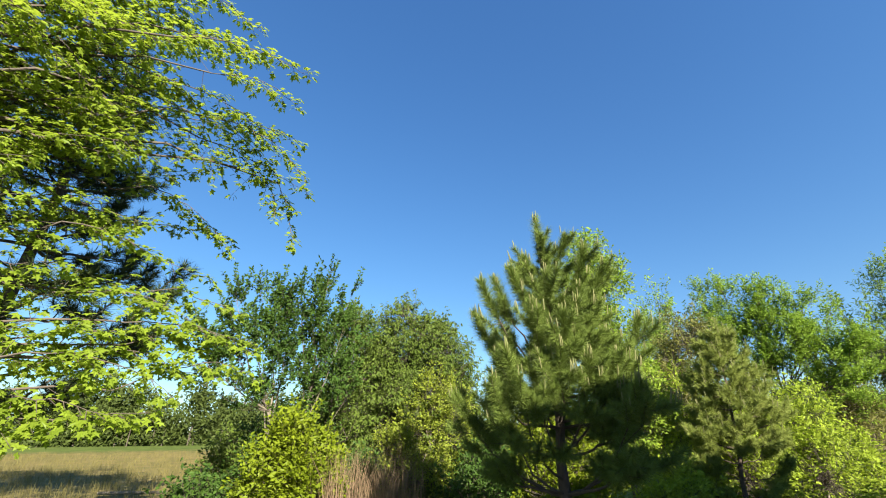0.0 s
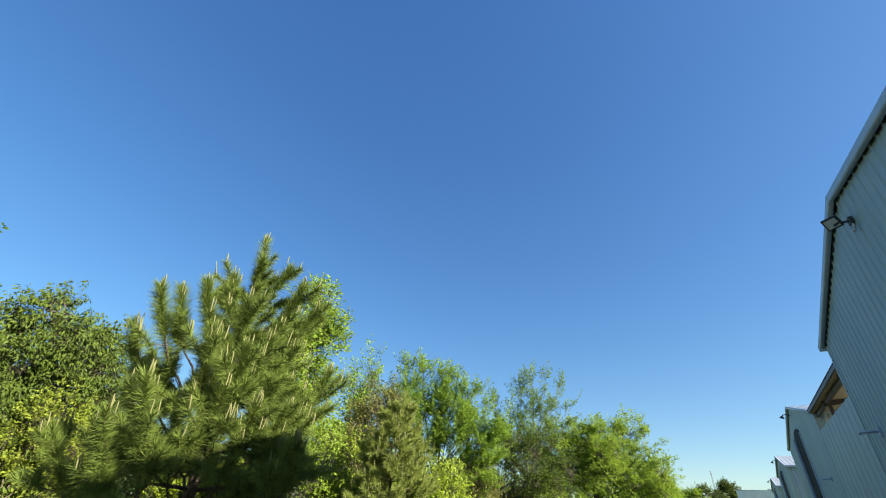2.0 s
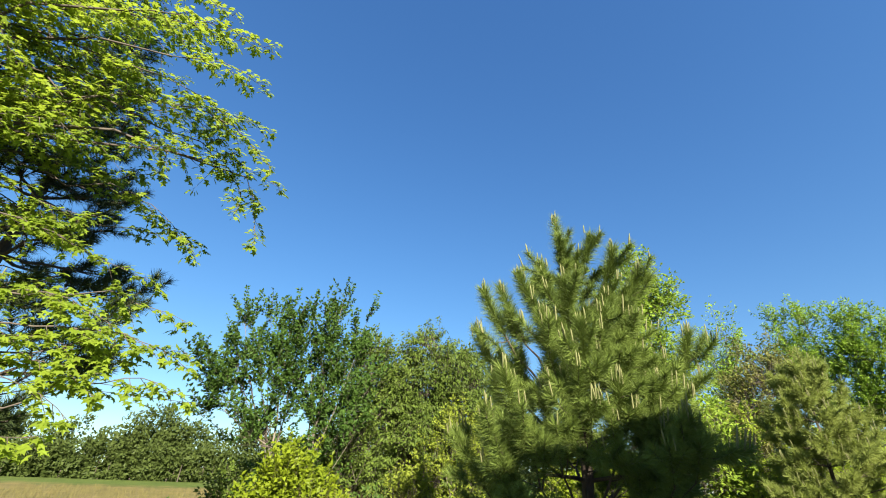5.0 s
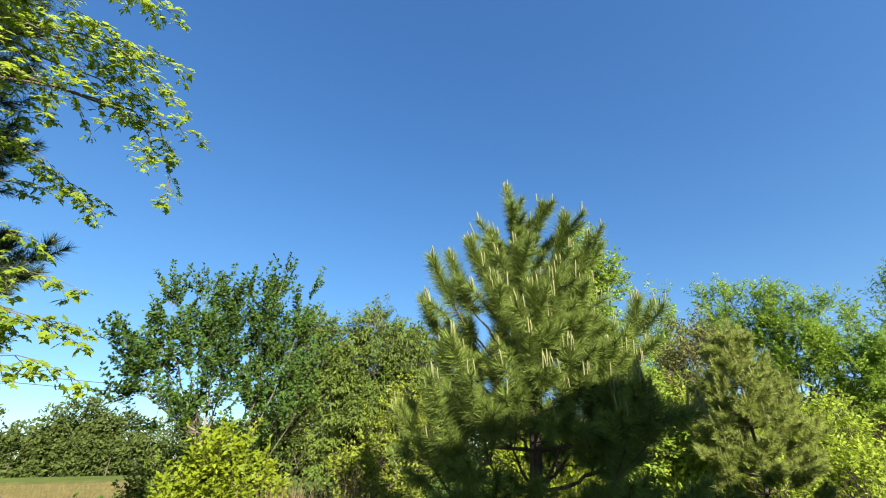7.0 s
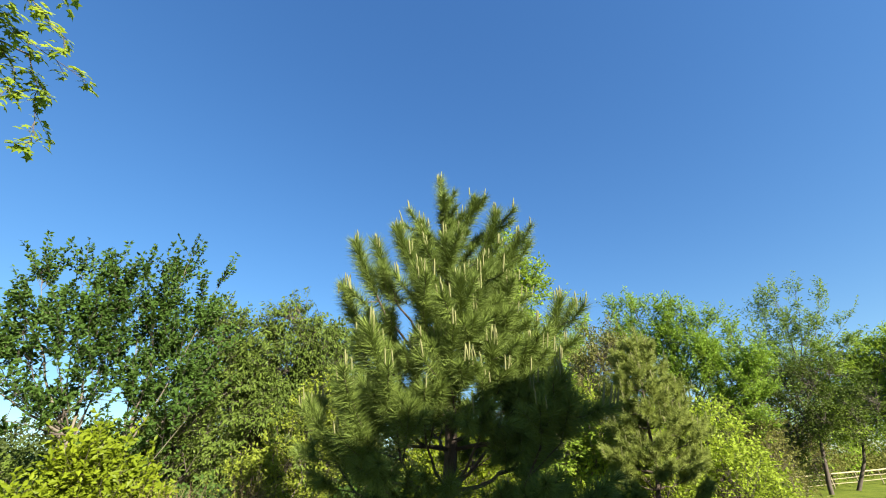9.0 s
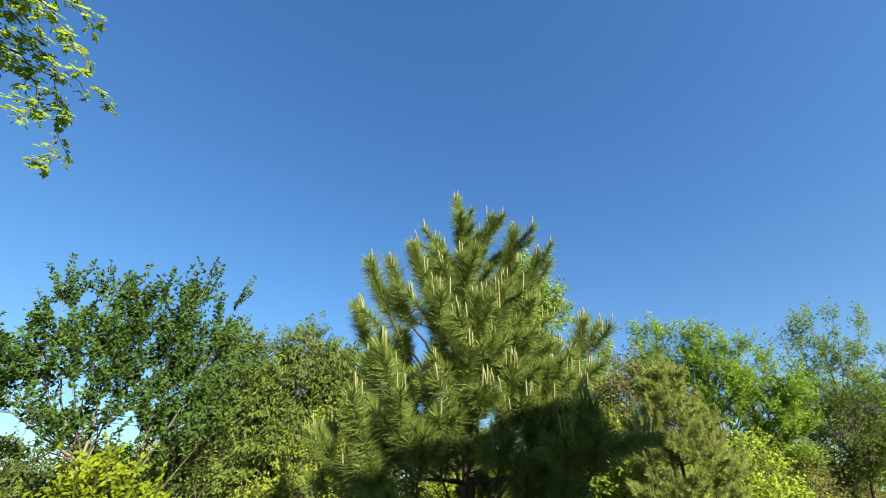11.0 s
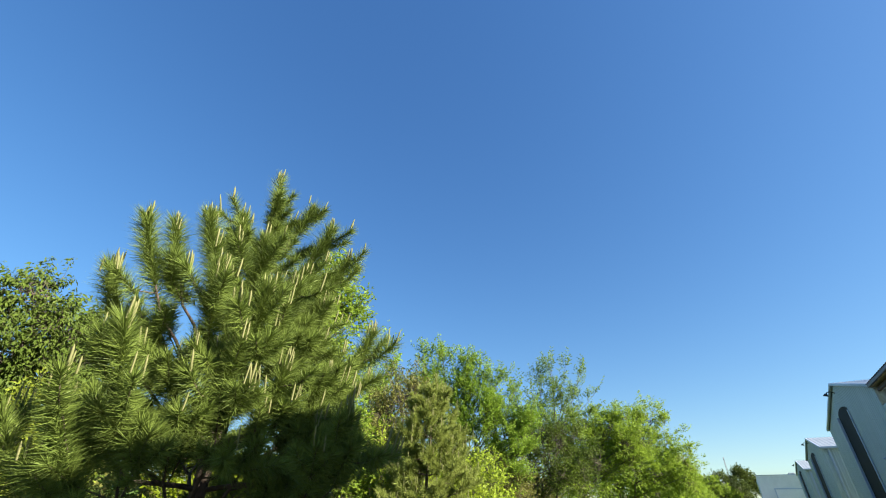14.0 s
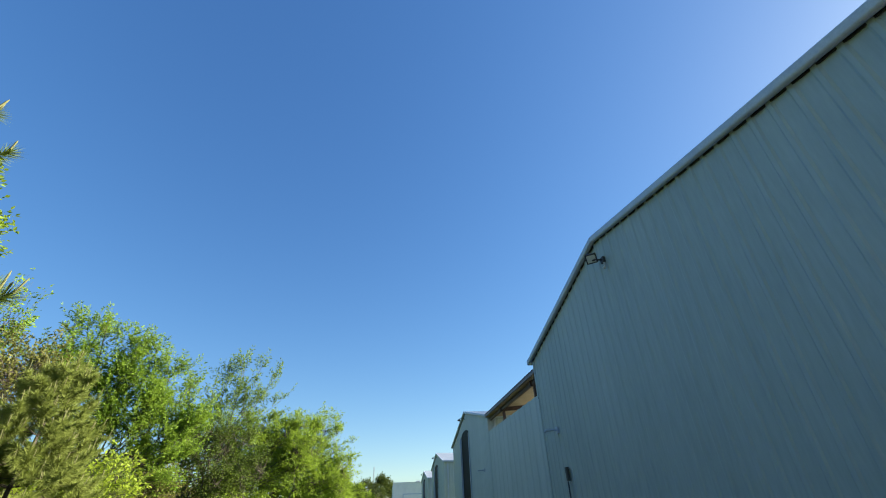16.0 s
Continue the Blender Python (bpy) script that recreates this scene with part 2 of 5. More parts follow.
def part(name, bm, mat, parent, label="", smooth=False):
    """Links a bmesh, in the parent's coordinates, as one mesh under it."""
    me = bpy.data.meshes.new(name)
    bmesh.ops.recalc_face_normals(bm, faces=bm.faces)
    bm.to_mesh(me)
    bm.free()
    me.materials.append(mat)
    me.polygons.foreach_set("use_smooth", np.full(len(me.polygons), smooth))
    return child(name, me, parent, label)


def box(bm, x0, y0, z0, x1, y1, z1, bevel=0.0):
    g = bmesh.ops.create_cube(bm, size=1.0, matrix=Matrix.LocRotScale(((x0 + x1) / 2, (y0 + y1) / 2, (z0 + z1) / 2), None, (x1 - x0, y1 - y0, z1 - z0)))
    if bevel:
        edges = list({e for v in g["verts"] for e in v.link_edges})
        bmesh.ops.bevel(bm, geom=edges, offset=bevel, segments=2, affect="EDGES", profile=0.6)
    return bm


def boxes(*rows, bevel=0.0):
    bm = bmesh.new()
    for r in rows:
        box(bm, *r, bevel=bevel)
    return bm


def rod(bm, a, b, r0, r1=None, sides=10):
    a, b = Vector(a), Vector(b)
    m = Matrix.Translation((a + b) / 2) @ (b - a).to_track_quat("Z", "Y").to_matrix().to_4x4()
    bmesh.ops.create_cone(bm, cap_ends=True, segments=sides, radius1=r0, radius2=r0 if r1 is None else r1, depth=(b - a).length, matrix=m)
    return bm


def unit(v):
    return v / np.maximum(np.linalg.norm(v, axis=-1, keepdims=True), 1e-9)


def tubes(a, b, ra, rb, sides=3):
    """Tapered prisms from points a to points b: triangles."""
    a, b = np.atleast_2d(a), np.atleast_2d(b)
    n = len(a)
    ra, rb = np.broadcast_to(ra, n), np.broadcast_to(rb, n)
    d = unit(b - a)
    u = unit(np.cross(d, np.where(np.abs(d[:, 2:]) > 0.9, [[1.0, 0, 0]], [[0, 0, 1.0]])))
    w = np.cross(d, u)
    ang = np.arange(sides) * 2 * np.pi / sides
    ring = np.cos(ang)[None, :, None] * u[:, None] + np.sin(ang)[None, :, None] * w[:, None]
    v = np.concatenate([a[:, None] + ring * ra[:, None, None], b[:, None] + ring * rb[:, None, None]], 1).reshape(-1, 3)
    k = np.arange(sides)
    k2 = (k + 1) % sides
    f = np.concatenate([np.stack([k, k2, k2 + sides], 1), np.stack([k, k2 + sides, k + sides], 1)])
    return v, (f[None] + (np.arange(n) * 2 * sides)[:, None, None]).reshape(-1, 3)


def slivers(a, b, width):
    """Hair-thin twigs from points a to points b: one tapered blade each."""
    side = unit(np.cross(b - a, unit(rng.normal(size=a.shape)))) * width
    v = np.stack([a - side, a + side, b], 1).reshape(-1, 3)
    return v, np.arange(len(a) * 3).reshape(-1, 3)


def bent(points, radii, sides=7):
    """One bent, tapered limb along a line of points: triangles."""
    p = np.asarray(points, float)
    d = unit(np.gradient(p, axis=0))
    u = unit(np.cross(d, [0.31, 0.17, 0.05] if abs(d[0, 2]) > 0.5 else [0, 0, 1.0]))
    w = np.cross(d, u)
    ang = np.arange(sides) * 2 * np.pi / sides
    v = (p[:, None] + (np.cos(ang)[None, :, None] * u[:, None] + np.sin(ang)[None, :, None] * w[:, None]) * np.asarray(radii)[:, None, None]).reshape(-1, 3)
    k = np.arange(sides)
    k2 = (k + 1) % sides
    f = np.concatenate([np.stack([k, k2, k2 + sides], 1), np.stack([k, k2 + sides, k + sides], 1)])
    return v, (f[None] + (np.arange(len(p) - 1) * sides)[:, None, None]).reshape(-1, 3)


def curve_points(a, b, rise, n=6, wobble=0.0):
    """Points from a to b, bowed upwards by rise and wavering."""
    s = np.linspace(0, 1, n)[:, None]
    p = np.asarray(a) * (1 - s) + np.asarray(b) * s
    p[:, 2] += rise * np.sin(np.pi * s[:, 0])
    p[1:-1] += rng.normal(0, wobble, (n - 2, 3))
    return p


LEAF = (np.array([[0, 0, 0], [0.45, 0.27, 0.06], [1, 0, -0.05], [0.45, -0.27, 0.06]]), np.array([[0, 2, 1], [0, 3, 2]]))
NARROW = (np.array([[0, 0, 0], [0.4, 0.19, 0.05], [1, 0, -0.12], [0.4, -0.19, 0.05]]), np.array([[0, 2, 1], [0, 3, 2]]))
LOBED = (np.array([[0, 0, 0], [0.03, 0.36, 0.0], [0.34, 0.2, 0.03], [0.60, 0.46, -0.06], [0.66, 0.14, 0.03],
                   [1.0, 0, -0.1], [0.66, -0.14, 0.03], [0.60, -0.46, -0.06], [0.34, -0.2, 0.03], [0.03, -0.36, 0.0]]),
         np.array([[0, 2, 1], [2, 4, 3], [0, 4, 2], [0, 5, 4], [0, 6, 5], [0, 8, 6], [6, 8, 7], [0, 9, 8]]))


def blades(place, axis, face, size, shape):
    """Leaves of one shape at many places: along axis, facing face."""
    t, f = shape
    axis = unit(axis)
    side = unit(np.cross(face, axis))
    face = np.cross(axis, side)
    size = np.broadcast_to(size, len(place))[:, None, None]
    v = place[:, None] + size * (t[None, :, :1] * axis[:, None] + t[None, :, 1:2] * side[:, None] + t[None, :, 2:] * face[:, None])
    return v.reshape(-1, 3), (f[None] + (np.arange(len(place)) * len(t))[:, None, None]).reshape(-1, 3)


def ball(n):
    return unit(rng.normal(size=(n, 3)))


def ground_z(x, y):
    """The lie of the land: flat meadow, a lawn that climbs gently beside the sheds, a low bank by them."""
    x, y = np.asarray(x, float), np.asarray(y, float)
    s = np.clip((y - 22) / 90, 0, 1)
    bank = np.clip((x + 3.5) / 5.5, 0, 1)
    far = np.clip((np.hypot(x, y) - 110) / 80, 0, 1)
    west = np.clip((-x - 40) / 60, 0, 1)
    return 1.5 * west * west * (3 - 2 * west) + 1.75 * s * s * (3 - 2 * s) * (1 - far) + 0.5 * bank * bank * (3 - 2 * bank) * np.clip(1 - (y - 30) / 30, 0, 1) * (1 - far)


def crown_twigs(lobes, count, inner, up, ragged, shoots=0.0, shoot=0.5, full=0.84, bunch=9):
    """Twigs of a crown: starts, ends, lobes. Lobes are rows of x, y, z, rx, ry, rz. shoots: the share that stands up out of the top."""
    lobes = np.asarray(lobes, float)
    vol = np.prod(lobes[:, 3:], axis=1) ** (2 / 3)
    boughs = max(6, count // bunch)
    bough_lobe = rng.choice(len(lobes), boughs, p=vol / vol.sum())
    bough_dir = ball(boughs)
    bough_dir[:, 2] += up
    bough_dir, bough_reach = unit(bough_dir), np.clip(rng.normal(full, ragged + 0.04, boughs), 0.35, 1.25)
    k = rng.integers(0, boughs, count)
    pick = bough_lobe[k]
    c, r = lobes[pick, :3], lobes[pick, 3:]
    d = unit(bough_dir[k] + rng.normal(0, 0.30, (count, 3)))
    reach = np.clip(bough_reach[k] + rng.normal(0, 0.12, count), 0.3, 1.35)[:, None]
    end = c + d * r * reach
    start = c + d * r * reach * rng.uniform(inner - 0.2, inner + 0.2, count)[:, None] + rng.normal(0, 0.1, (count, 3)) * r
    start[:, 2] -= 0.15 * r[:, 2]
    n = int(count * shoots)
    if n:
        d[:n, 2] = np.abs(d[:n, 2]) + 0.5
        d[:n] = unit(d[:n])
        start[:n] = c[:n] + d[:n] * r[:n] * 0.8
        end[:n] = start[:n] + unit(d[:n] * 0.55 + [0, 0, 0.8] + rng.normal(0, 0.2, (n, 3))) * shoot * rng.uniform(0.4, 1.4, (n, 1))
    return start, end, pick


def spray(a, b, sag, n, leaf, shape, reach=1.0, each=4):
    """A leafy branch that reaches out and nods: wood and leaves, with short side twigs."""
    line = curve_points(a, b, sag, 9, 0.02)
    wood = [bent(line[::2], np.linspace(0.013, 0.003, 5), 4)]
    s = rng.uniform(0.12, 1.0, n) ** 0.75 * 7.999
    i = np.minimum(s.astype(int), 7)
    at = line[i] + (line[i + 1] - line[i]) * (s - i)[:, None]
    d = unit(ball(n) * [1, 1, 0.5] + unit(np.asarray(b) - a) * 0.6 + [0, 0, -0.35])
    end = at + d * rng.uniform(0.05, 0.22, (n, 1)) * reach
    wood.append(tubes(at, end, 0.0035, 0.002))
    who = np.repeat(np.arange(n), each)
    p = end[who] + rng.normal(0, 0.04 * reach, (len(who), 3))
    return join(wood), blades(p, d[who] + ball(len(who)) * 0.8 + [0, 0, -0.4], ball(len(who)) * 0.8 + [0.4, 0, 0.5], leaf * rng.uniform(0.55, 1.2, len(who)), shape)


def plumes(a, b, nodes, leaf, shape, side=0.2, per=3, droop=0.25, thick=0.005, bow=0.06, up=0.5):
    """Leafy shoots from points a to points b: side twigs by turns on either hand, with leaves along them. Wood and leaves."""
    n = len(a)
    axis = unit(b - a)
    length = np.linalg.norm(b - a, axis=1)[:, None]
    flat = unit(np.cross(axis, unit(ball(n) * 0.6 + [0.1, 0, 1.0])))
    top = np.cross(flat, axis)
    mid = (a + b) / 2 - [0, 0, 1] * length * bow
    wood = [tubes(a, mid, thick, thick * 0.7), slivers(mid, b, thick * 0.7)]
    who = np.repeat(np.arange(n), nodes)
    k = np.tile(np.arange(nodes), n)
    s = (0.12 + 0.9 * (k + rng.uniform(0, 1, len(k))) / nodes)[:, None]
    at = np.where(s < 0.5, a[who] + (mid - a)[who] * 2 * s, mid[who] + (b - mid)[who] * (2 * s - 1))
    hand = np.where(k % 2 == 0, 1.0, -1.0)[:, None]
    d = unit(axis[who] * 0.75 + flat[who] * hand * rng.uniform(0.5, 1.1, (len(k), 1)) + top[who] * 0.25 + rng.normal(0, 0.25, (len(k), 3)))
    end = at + d * side * (1.15 - 0.65 * s) * rng.uniform(0.6, 1.25, (len(k), 1))
    wood.append(slivers(at, end, thick * 0.5))
    w2 = np.repeat(np.arange(len(k)), per)
    q = ((np.tile(np.arange(per), len(k)) + rng.uniform(0.3, 1.0, len(w2))) / per)[:, None]
    p = at[w2] * (1 - q) + end[w2] * q
    hand2 = rng.choice([-1.0, 1.0], (len(w2), 1))
    ax = d[w2] * 0.8 + flat[who][w2] * hand2 * 0.5 + ball(len(w2)) * 0.45 - [0, 0, droop]
    face = top[who][w2] * up + ball(len(w2)) * 0.55 + [0.3, 0, 0.25]
    return join(wood), blades(p, ax, face, leaf * rng.uniform(0.6, 1.2, len(w2)), shape)


def tree(name, label, base, lobes, leaf_mat, bark_mat, twigs=700, per=26, leaf=0.1, trunk=0.12, stems=1, up=0.25, ragged=0.14, inner=0.6,
         shape=LEAF, droop=0.0, spread=0.10, category="tree", group="", bare=0.0, shoots=0.1, shoot=0.45, limbs=0, limb_twigs=16, full=0.84, clumps=0, clump=0.42, wood_mat=None):
    bx, by = base
    bz = float(ground_z(bx, by)) - 0.05
    root = thing(name, (bx, by, bz), label, category, group)
    lobes = np.asarray(lobes, float) - [bx, by, bz, 0, 0, 0]
    wood = []
    top = lobes[np.argmax(lobes[:, 2])]
    ways = []
    for s in range(stems):
        off = rng.normal(0, 0.16, 2) * (s > 0)
        goal = top[:3] if s == 0 else lobes[rng.integers(len(lobes)), :3]
        p = curve_points((off[0], off[1], 0), (goal[0] * 0.9, goal[1] * 0.9, goal[2] - 0.15 * top[5]), 0, 9, 0.05 + 0.012 * goal[2])
        k = 1.0 if s == 0 else 0.65
        wood.append(bent(p, k * trunk * np.linspace(1.1, 0.25, 9) ** 1.7, 8))
        ways.append(p)
    main = ways[0]
    forks = []
    for lobe in lobes:
        at = main[int(np.clip(np.searchsorted(main[:, 2], lobe[2] * 0.62), 1, 7))]
        forks.append(bent(curve_points(at, lobe[:3] + [0, 0, 0.3 * lobe[5]], 0.1 * lobe[5], 6, 0.06), trunk * np.linspace(0.36, 0.08, 6), 6))
    if clumps:
        who = np.repeat(np.arange(len(lobes)), clumps)
        d = ball(len(who))
        d[:, 2] += 0.25
        r = lobes[who, 3:]
        lobes = np.concatenate([lobes * [1, 1, 1, 0.88, 0.88, 0.88], np.column_stack([lobes[who, :3] + unit(d) * r * rng.uniform(0.65, 0.95, (len(who), 1)), r * clump * rng.uniform(0.6, 1.25, (len(who), 1))])])
    a, b, pick = crown_twigs(lobes, twigs, inner, up, ragged, shoots, shoot, full)
    fine = forks + [slivers(a, b, min(0.012, trunk * 0.06 + 0.002))]
    hub = lobes[pick, :3]
    some = rng.random(twigs) < 0.4
    fine.append(tubes((hub + rng.normal(0, 0.1, hub.shape))[some], a[some], min(0.02, trunk * 0.10 + 0.003), min(0.012, trunk * 0.06 + 0.002)))
    more = []
    if limbs:
        _, lb, _ = crown_twigs(lobes, limbs, 0.5, up, ragged, bunch=2)
        for e in lb:
            tall = [w for w in ways if w[-1, 2] > 0.7 * e[2]] or ways[:1]
            way = min(tall, key=lambda w: float(np.min(np.hypot(w[3:, 0] - e[0], w[3:, 1] - e[1]))) * rng.uniform(0.5, 1.5))
            flat = float(np.min(np.hypot(way[3:, 0] - e[0], way[3:, 1] - e[1])))
            z0 = np.clip(e[2] - 0.45 - 0.75 * flat, rng.uniform(0.25, 0.6) * e[2], way[-1, 2] * rng.uniform(0.75, 0.97))
            at = [np.interp(z0, way[:, 2], way[:, 0]), np.interp(z0, way[:, 2], way[:, 1]), z0]
            w, lv = spray(at, e, -0.06 * flat, limb_twigs, leaf, shape)
            fine.append(w), more.append(lv)
    child("trunk", mesh_np("trunk", *join(wood), bark_mat, smooth=True), root)
    live = np.flatnonzero(rng.random(twigs) >= bare)
    hang = unit(b - a) + [0, 0, -droop] + rng.normal(0, 0.25, a.shape)
    tip = b + unit(hang) * leaf * rng.uniform(1.0, 4.0, (twigs, 1))
    w, lv = plumes(((a + b) / 2)[live], tip[live], max(3, per // 3), leaf, shape, 1.6 * leaf + spread, 3, droop + 0.2, 0.004)
    more.append(lv), fine.append(w)
    child("branchwork", mesh_np("branchwork", *join(fine), wood_mat or M_TWIG, smooth=True), root)
    child("crown", mesh_np("crown", *join(more), leaf_mat), root)
    return root


def vase_tree(name, label, base, fork, tips, leaf_mat, bark_mat, trunk, leaf, sub, long, shoots, shoot=0.5, nodes=7, per=3, side=0.2, rise=0.6, droop=0.25, shape=None, stems=(), lowest=0.2, category="tree", wood_mat=None):
    """An open tree: limbs that rise from one fork to the given tips, ascending side branches, and leafy shoots along these.
    stems: further stems, each from a foot through a bend to a tip. lowest: where on a limb its side branches begin."""
    bx, by = base
    bz = float(ground_z(bx, by)) - 0.05
    origin = np.array([bx, by, bz])
    root = thing(name, (bx, by, bz), label, category)
    fork = np.array(fork) - origin
    wood, fine = [bent(curve_points((0, 0, 0), fork, 0, 6, 0.03), trunk * np.linspace(1.1, 0.75, 6), 8)], []
    limbs = []
    for foot, bend, tip in stems:
        foot, bend, tip = (np.array(p) - origin for p in (foot, bend, tip))
        q = np.linspace(0, 1, 9)[:, None]
        line = foot * (1 - q) ** 2 + 2 * bend * q * (1 - q) + tip * q * q
        limbs.append(line)
        wood.append(bent(line, trunk * (0.9 if foot[2] < 0.8 else 0.42) * np.linspace(1.0, 0.14, 9), 7))
    for n, tip in enumerate(tips):
        e = np.array(tip) - origin
        if n < 3:
            start, thick = fork * rng.uniform(0.92, 1.0), 0.62
        else:
            near = min(limbs, key=lambda w: float(np.hypot(w[4, 0] - e[0], w[4, 1] - e[1])) * rng.uniform(0.5, 1.5))
            start, thick = near[int(np.clip(np.searchsorted(near[:, 2], e[2] * rng.uniform(0.35, 0.6)), 0, 5))], 0.3
        line = curve_points(start, e, 0, 9, 0.03 * long)
        line[1:-1, :2] += (e - start)[:2] * 0.12 * np.sin(np.pi * np.linspace(0, 1, 9)[1:-1])[:, None]
        limbs.append(line)
        (wood if n < 3 else fine).append(bent(line, trunk * thick * np.linspace(1.0, 0.12, 9), 6))
    a, b = [], []
    size = max(np.linalg.norm(line[-1] - line[0]) for line in limbs)
    for line in limbs:
        along = unit(line[-1] - line[0])
        span = np.linalg.norm(line[-1] - line[0])
        for k in range(max(3, round(sub * span / size))):
            f = 1.0 if k == 0 else lowest + (0.98 - lowest) * rng.random() ** 0.6
            i = min(int(f * 8), 7)
            at = line[i] + (line[i + 1] - line[i]) * (f * 8 - i)
            d = unit(along * (2.0 if k == 0 else 0.7) + ball(1)[0] * [1, 1, 0.3] * (0.3 if k == 0 else 1.0) + [0, 0, rise * 0.5])
            reach = long * rng.uniform(0.5, 1.1) * (1.25 - 0.6 * f)
            tip = at + d * reach + [0, 0, rise * 0.25 * reach]
            way = curve_points(at, tip, -0.08 * reach, 6, 0.015 * long)
            fine.append(bent(way, max(0.006, trunk * 0.09) * np.linspace(1, 0.25, 6), 4))
            for g in np.concatenate([[1.0], rng.uniform(0.15, 1.0, shoots)]):
                i = min(int(g * 5), 4)
                p = way[i] + (way[i + 1] - way[i]) * (g * 5 - i)
                e = unit(d * (1.4 if g == 1.0 else 0.75) + ball(1)[0] * [0.9, 0.9, 0.45] * (0.35 if g == 1.0 else 1.0) + [0, 0, rise * 0.55])
                a.append(p), b.append(p + e * shoot * rng.uniform(0.55, 1.2))
    w, leaves = plumes(np.array(a), np.array(b), nodes, leaf, shape or LEAF, side, per, droop, max(0.004, trunk * 0.035))
    fine.append(w)
    child("trunk", mesh_np("trunk", *join(wood), bark_mat, smooth=True), root)
    child("branchwork", mesh_np("branchwork", *join(fine), wood_mat or M_TWIG, smooth=True), root)
    child("crown", mesh_np("crown", *leaves, leaf_mat), root)
    return root


def rosettes(at, way, leaf, each=4, hang=0.5):
    """Bunches of stalked lobed leaves that hang round the ends of twigs: stalks and leaves."""
    who = np.repeat(np.arange(len(at)), each)
    n = len(who)
    out = unit(ball(n) * [1, 1, 0.5] + way[who] * 0.55 + [0.2, 0, 0.1])
    foot = at[who] + out * leaf * rng.uniform(0.25, 0.6, (n, 1))
    axis = unit(out * [1, 1, 0.4] + [0, 0, -hang] + ball(n) * 0.25)
    face = unit(out * 0.45 + [0.5, 0, 0.6] + ball(n) * 0.4)
    return slivers(at[who], foot, 0.0016), blades(foot, axis, face, leaf * rng.uniform(0.55, 1.15, n), LOBED)


def maple(name, label, base, trunk, limbs, leaf, leaf_mat, bark_mat, pace=0.11):
    """A maple seen from its edge: a trunk, and long limbs given by start, tip and drop, each with side twigs and hanging bunches of leaves."""
    bx, by = base
    bz = float(ground_z(bx, by)) - 0.05
    origin = np.array([bx, by, bz])
    root = thing(name, (bx, by, bz), label, "tree")
    stem = curve_points((0, 0, 0), (0.1, 0.3, 9.5), 0, 10, 0.05)
    wood, fine, leaves = [bent(stem, trunk * np.linspace(1.15, 0.2, 10), 10)], [], []
    for start, tip, drop in limbs:
        a, e = np.array(start) - origin, np.array(tip) - origin
        z0 = max(1.8, a[2] - 0.9)
        hub = np.array([np.interp(z0, stem[:, 2], stem[:, 0]), np.interp(z0, stem[:, 2], stem[:, 1]), z0])
        bough = curve_points(hub, a, 0.15, 7, 0.10)
        wood.append(bent(bough, trunk * np.linspace(0.26, 0.09, 7), 6))
        g = rng.uniform(2.2, 5.99, 26)
        i = g.astype(int)
        at = bough[i] + (bough[i + 1] - bough[i]) * (g - i)[:, None]
        d = unit(ball(26) * [1, 1, 0.6] + [0.2, 0.3, -0.1])
        end = at + d * rng.uniform(0.12, 0.5, (26, 1))
        fine.append(tubes(at, end, 0.004, 0.002, 4))
        w, lv = rosettes(np.concatenate([end, (at + end) / 2]), np.concatenate([d, d]), leaf)
        fine.append(w), leaves.append(lv)
        q = np.linspace(0, 1, 10)[:, None]
        line = a * (1 - q) + e * q
        line[:, 2] += drop * np.sin(np.pi * q[:, 0])
        line[1:-1] += np.cumsum(rng.normal(0, 0.028, (8, 3)), axis=0) * np.sin(np.pi * q[1:-1])
        long = np.linalg.norm(e - a)
        fine.append(bent(line, np.linspace(max(0.006, 0.0055 * long), 0.0025, 10), 5))
        f = np.arange(0.1, 1.0, pace / long) + rng.uniform(-0.3, 0.3) * pace / long
        g = np.clip(f, 0, 0.999) * 9
        i = g.astype(int)
        at = line[i] + (line[i + 1] - line[i]) * (g - i)[:, None]
        along = unit(line[i + 1] - line[i])
        side = unit(np.cross(along, [0, 0, 1.0])) * np.where(np.arange(len(f)) % 2, 1, -1)[:, None]
        d = unit(along * 0.7 + side * rng.uniform(0.3, 1.0, (len(f), 1)) + [0, 0, 1] * rng.uniform(-0.9, 0.35, (len(f), 1)))
        reach = (0.10 + 0.42 * (1.05 - f)[:, None] * min(1.0, long / 2)) * rng.uniform(0.5, 1.3, (len(f), 1))
        end = at + d * reach - np.array([0, 0, 0.2]) * reach
        fine.append(tubes(at, end, 0.0045, 0.002, 4))
        count = np.maximum(2, np.round(reach[:, 0] / 0.075)).astype(int)
        who = np.repeat(np.arange(len(f)), count)
        k = np.concatenate([(np.arange(c) + 1.0) / c for c in count])[:, None]
        p = np.concatenate([at[who] * (1 - k) + end[who] * k, line[-1:]])
        w, lv = rosettes(p, np.concatenate([d[who], along[-1:]]), leaf)
        fine.append(w), leaves.append(lv)
    child("trunk", mesh_np("trunk", *join(wood), bark_mat, smooth=True), root)
    child("branchwork", mesh_np("branchwork", *join(fine), M_TWIG, smooth=True), root)
    child("crown", mesh_np("crown", *join(leaves), leaf_mat), root)
    return root


CANDLE = mesh_np("candle", *join([tubes([(0, 0, 0)], [(0, 0, 0.75)], 0.9, 1.0, 6), tubes([(0, 0, 0.75)], [(0, 0, 1)], 1.0, 0.3, 6)]), M_CANDLE, smooth=True)


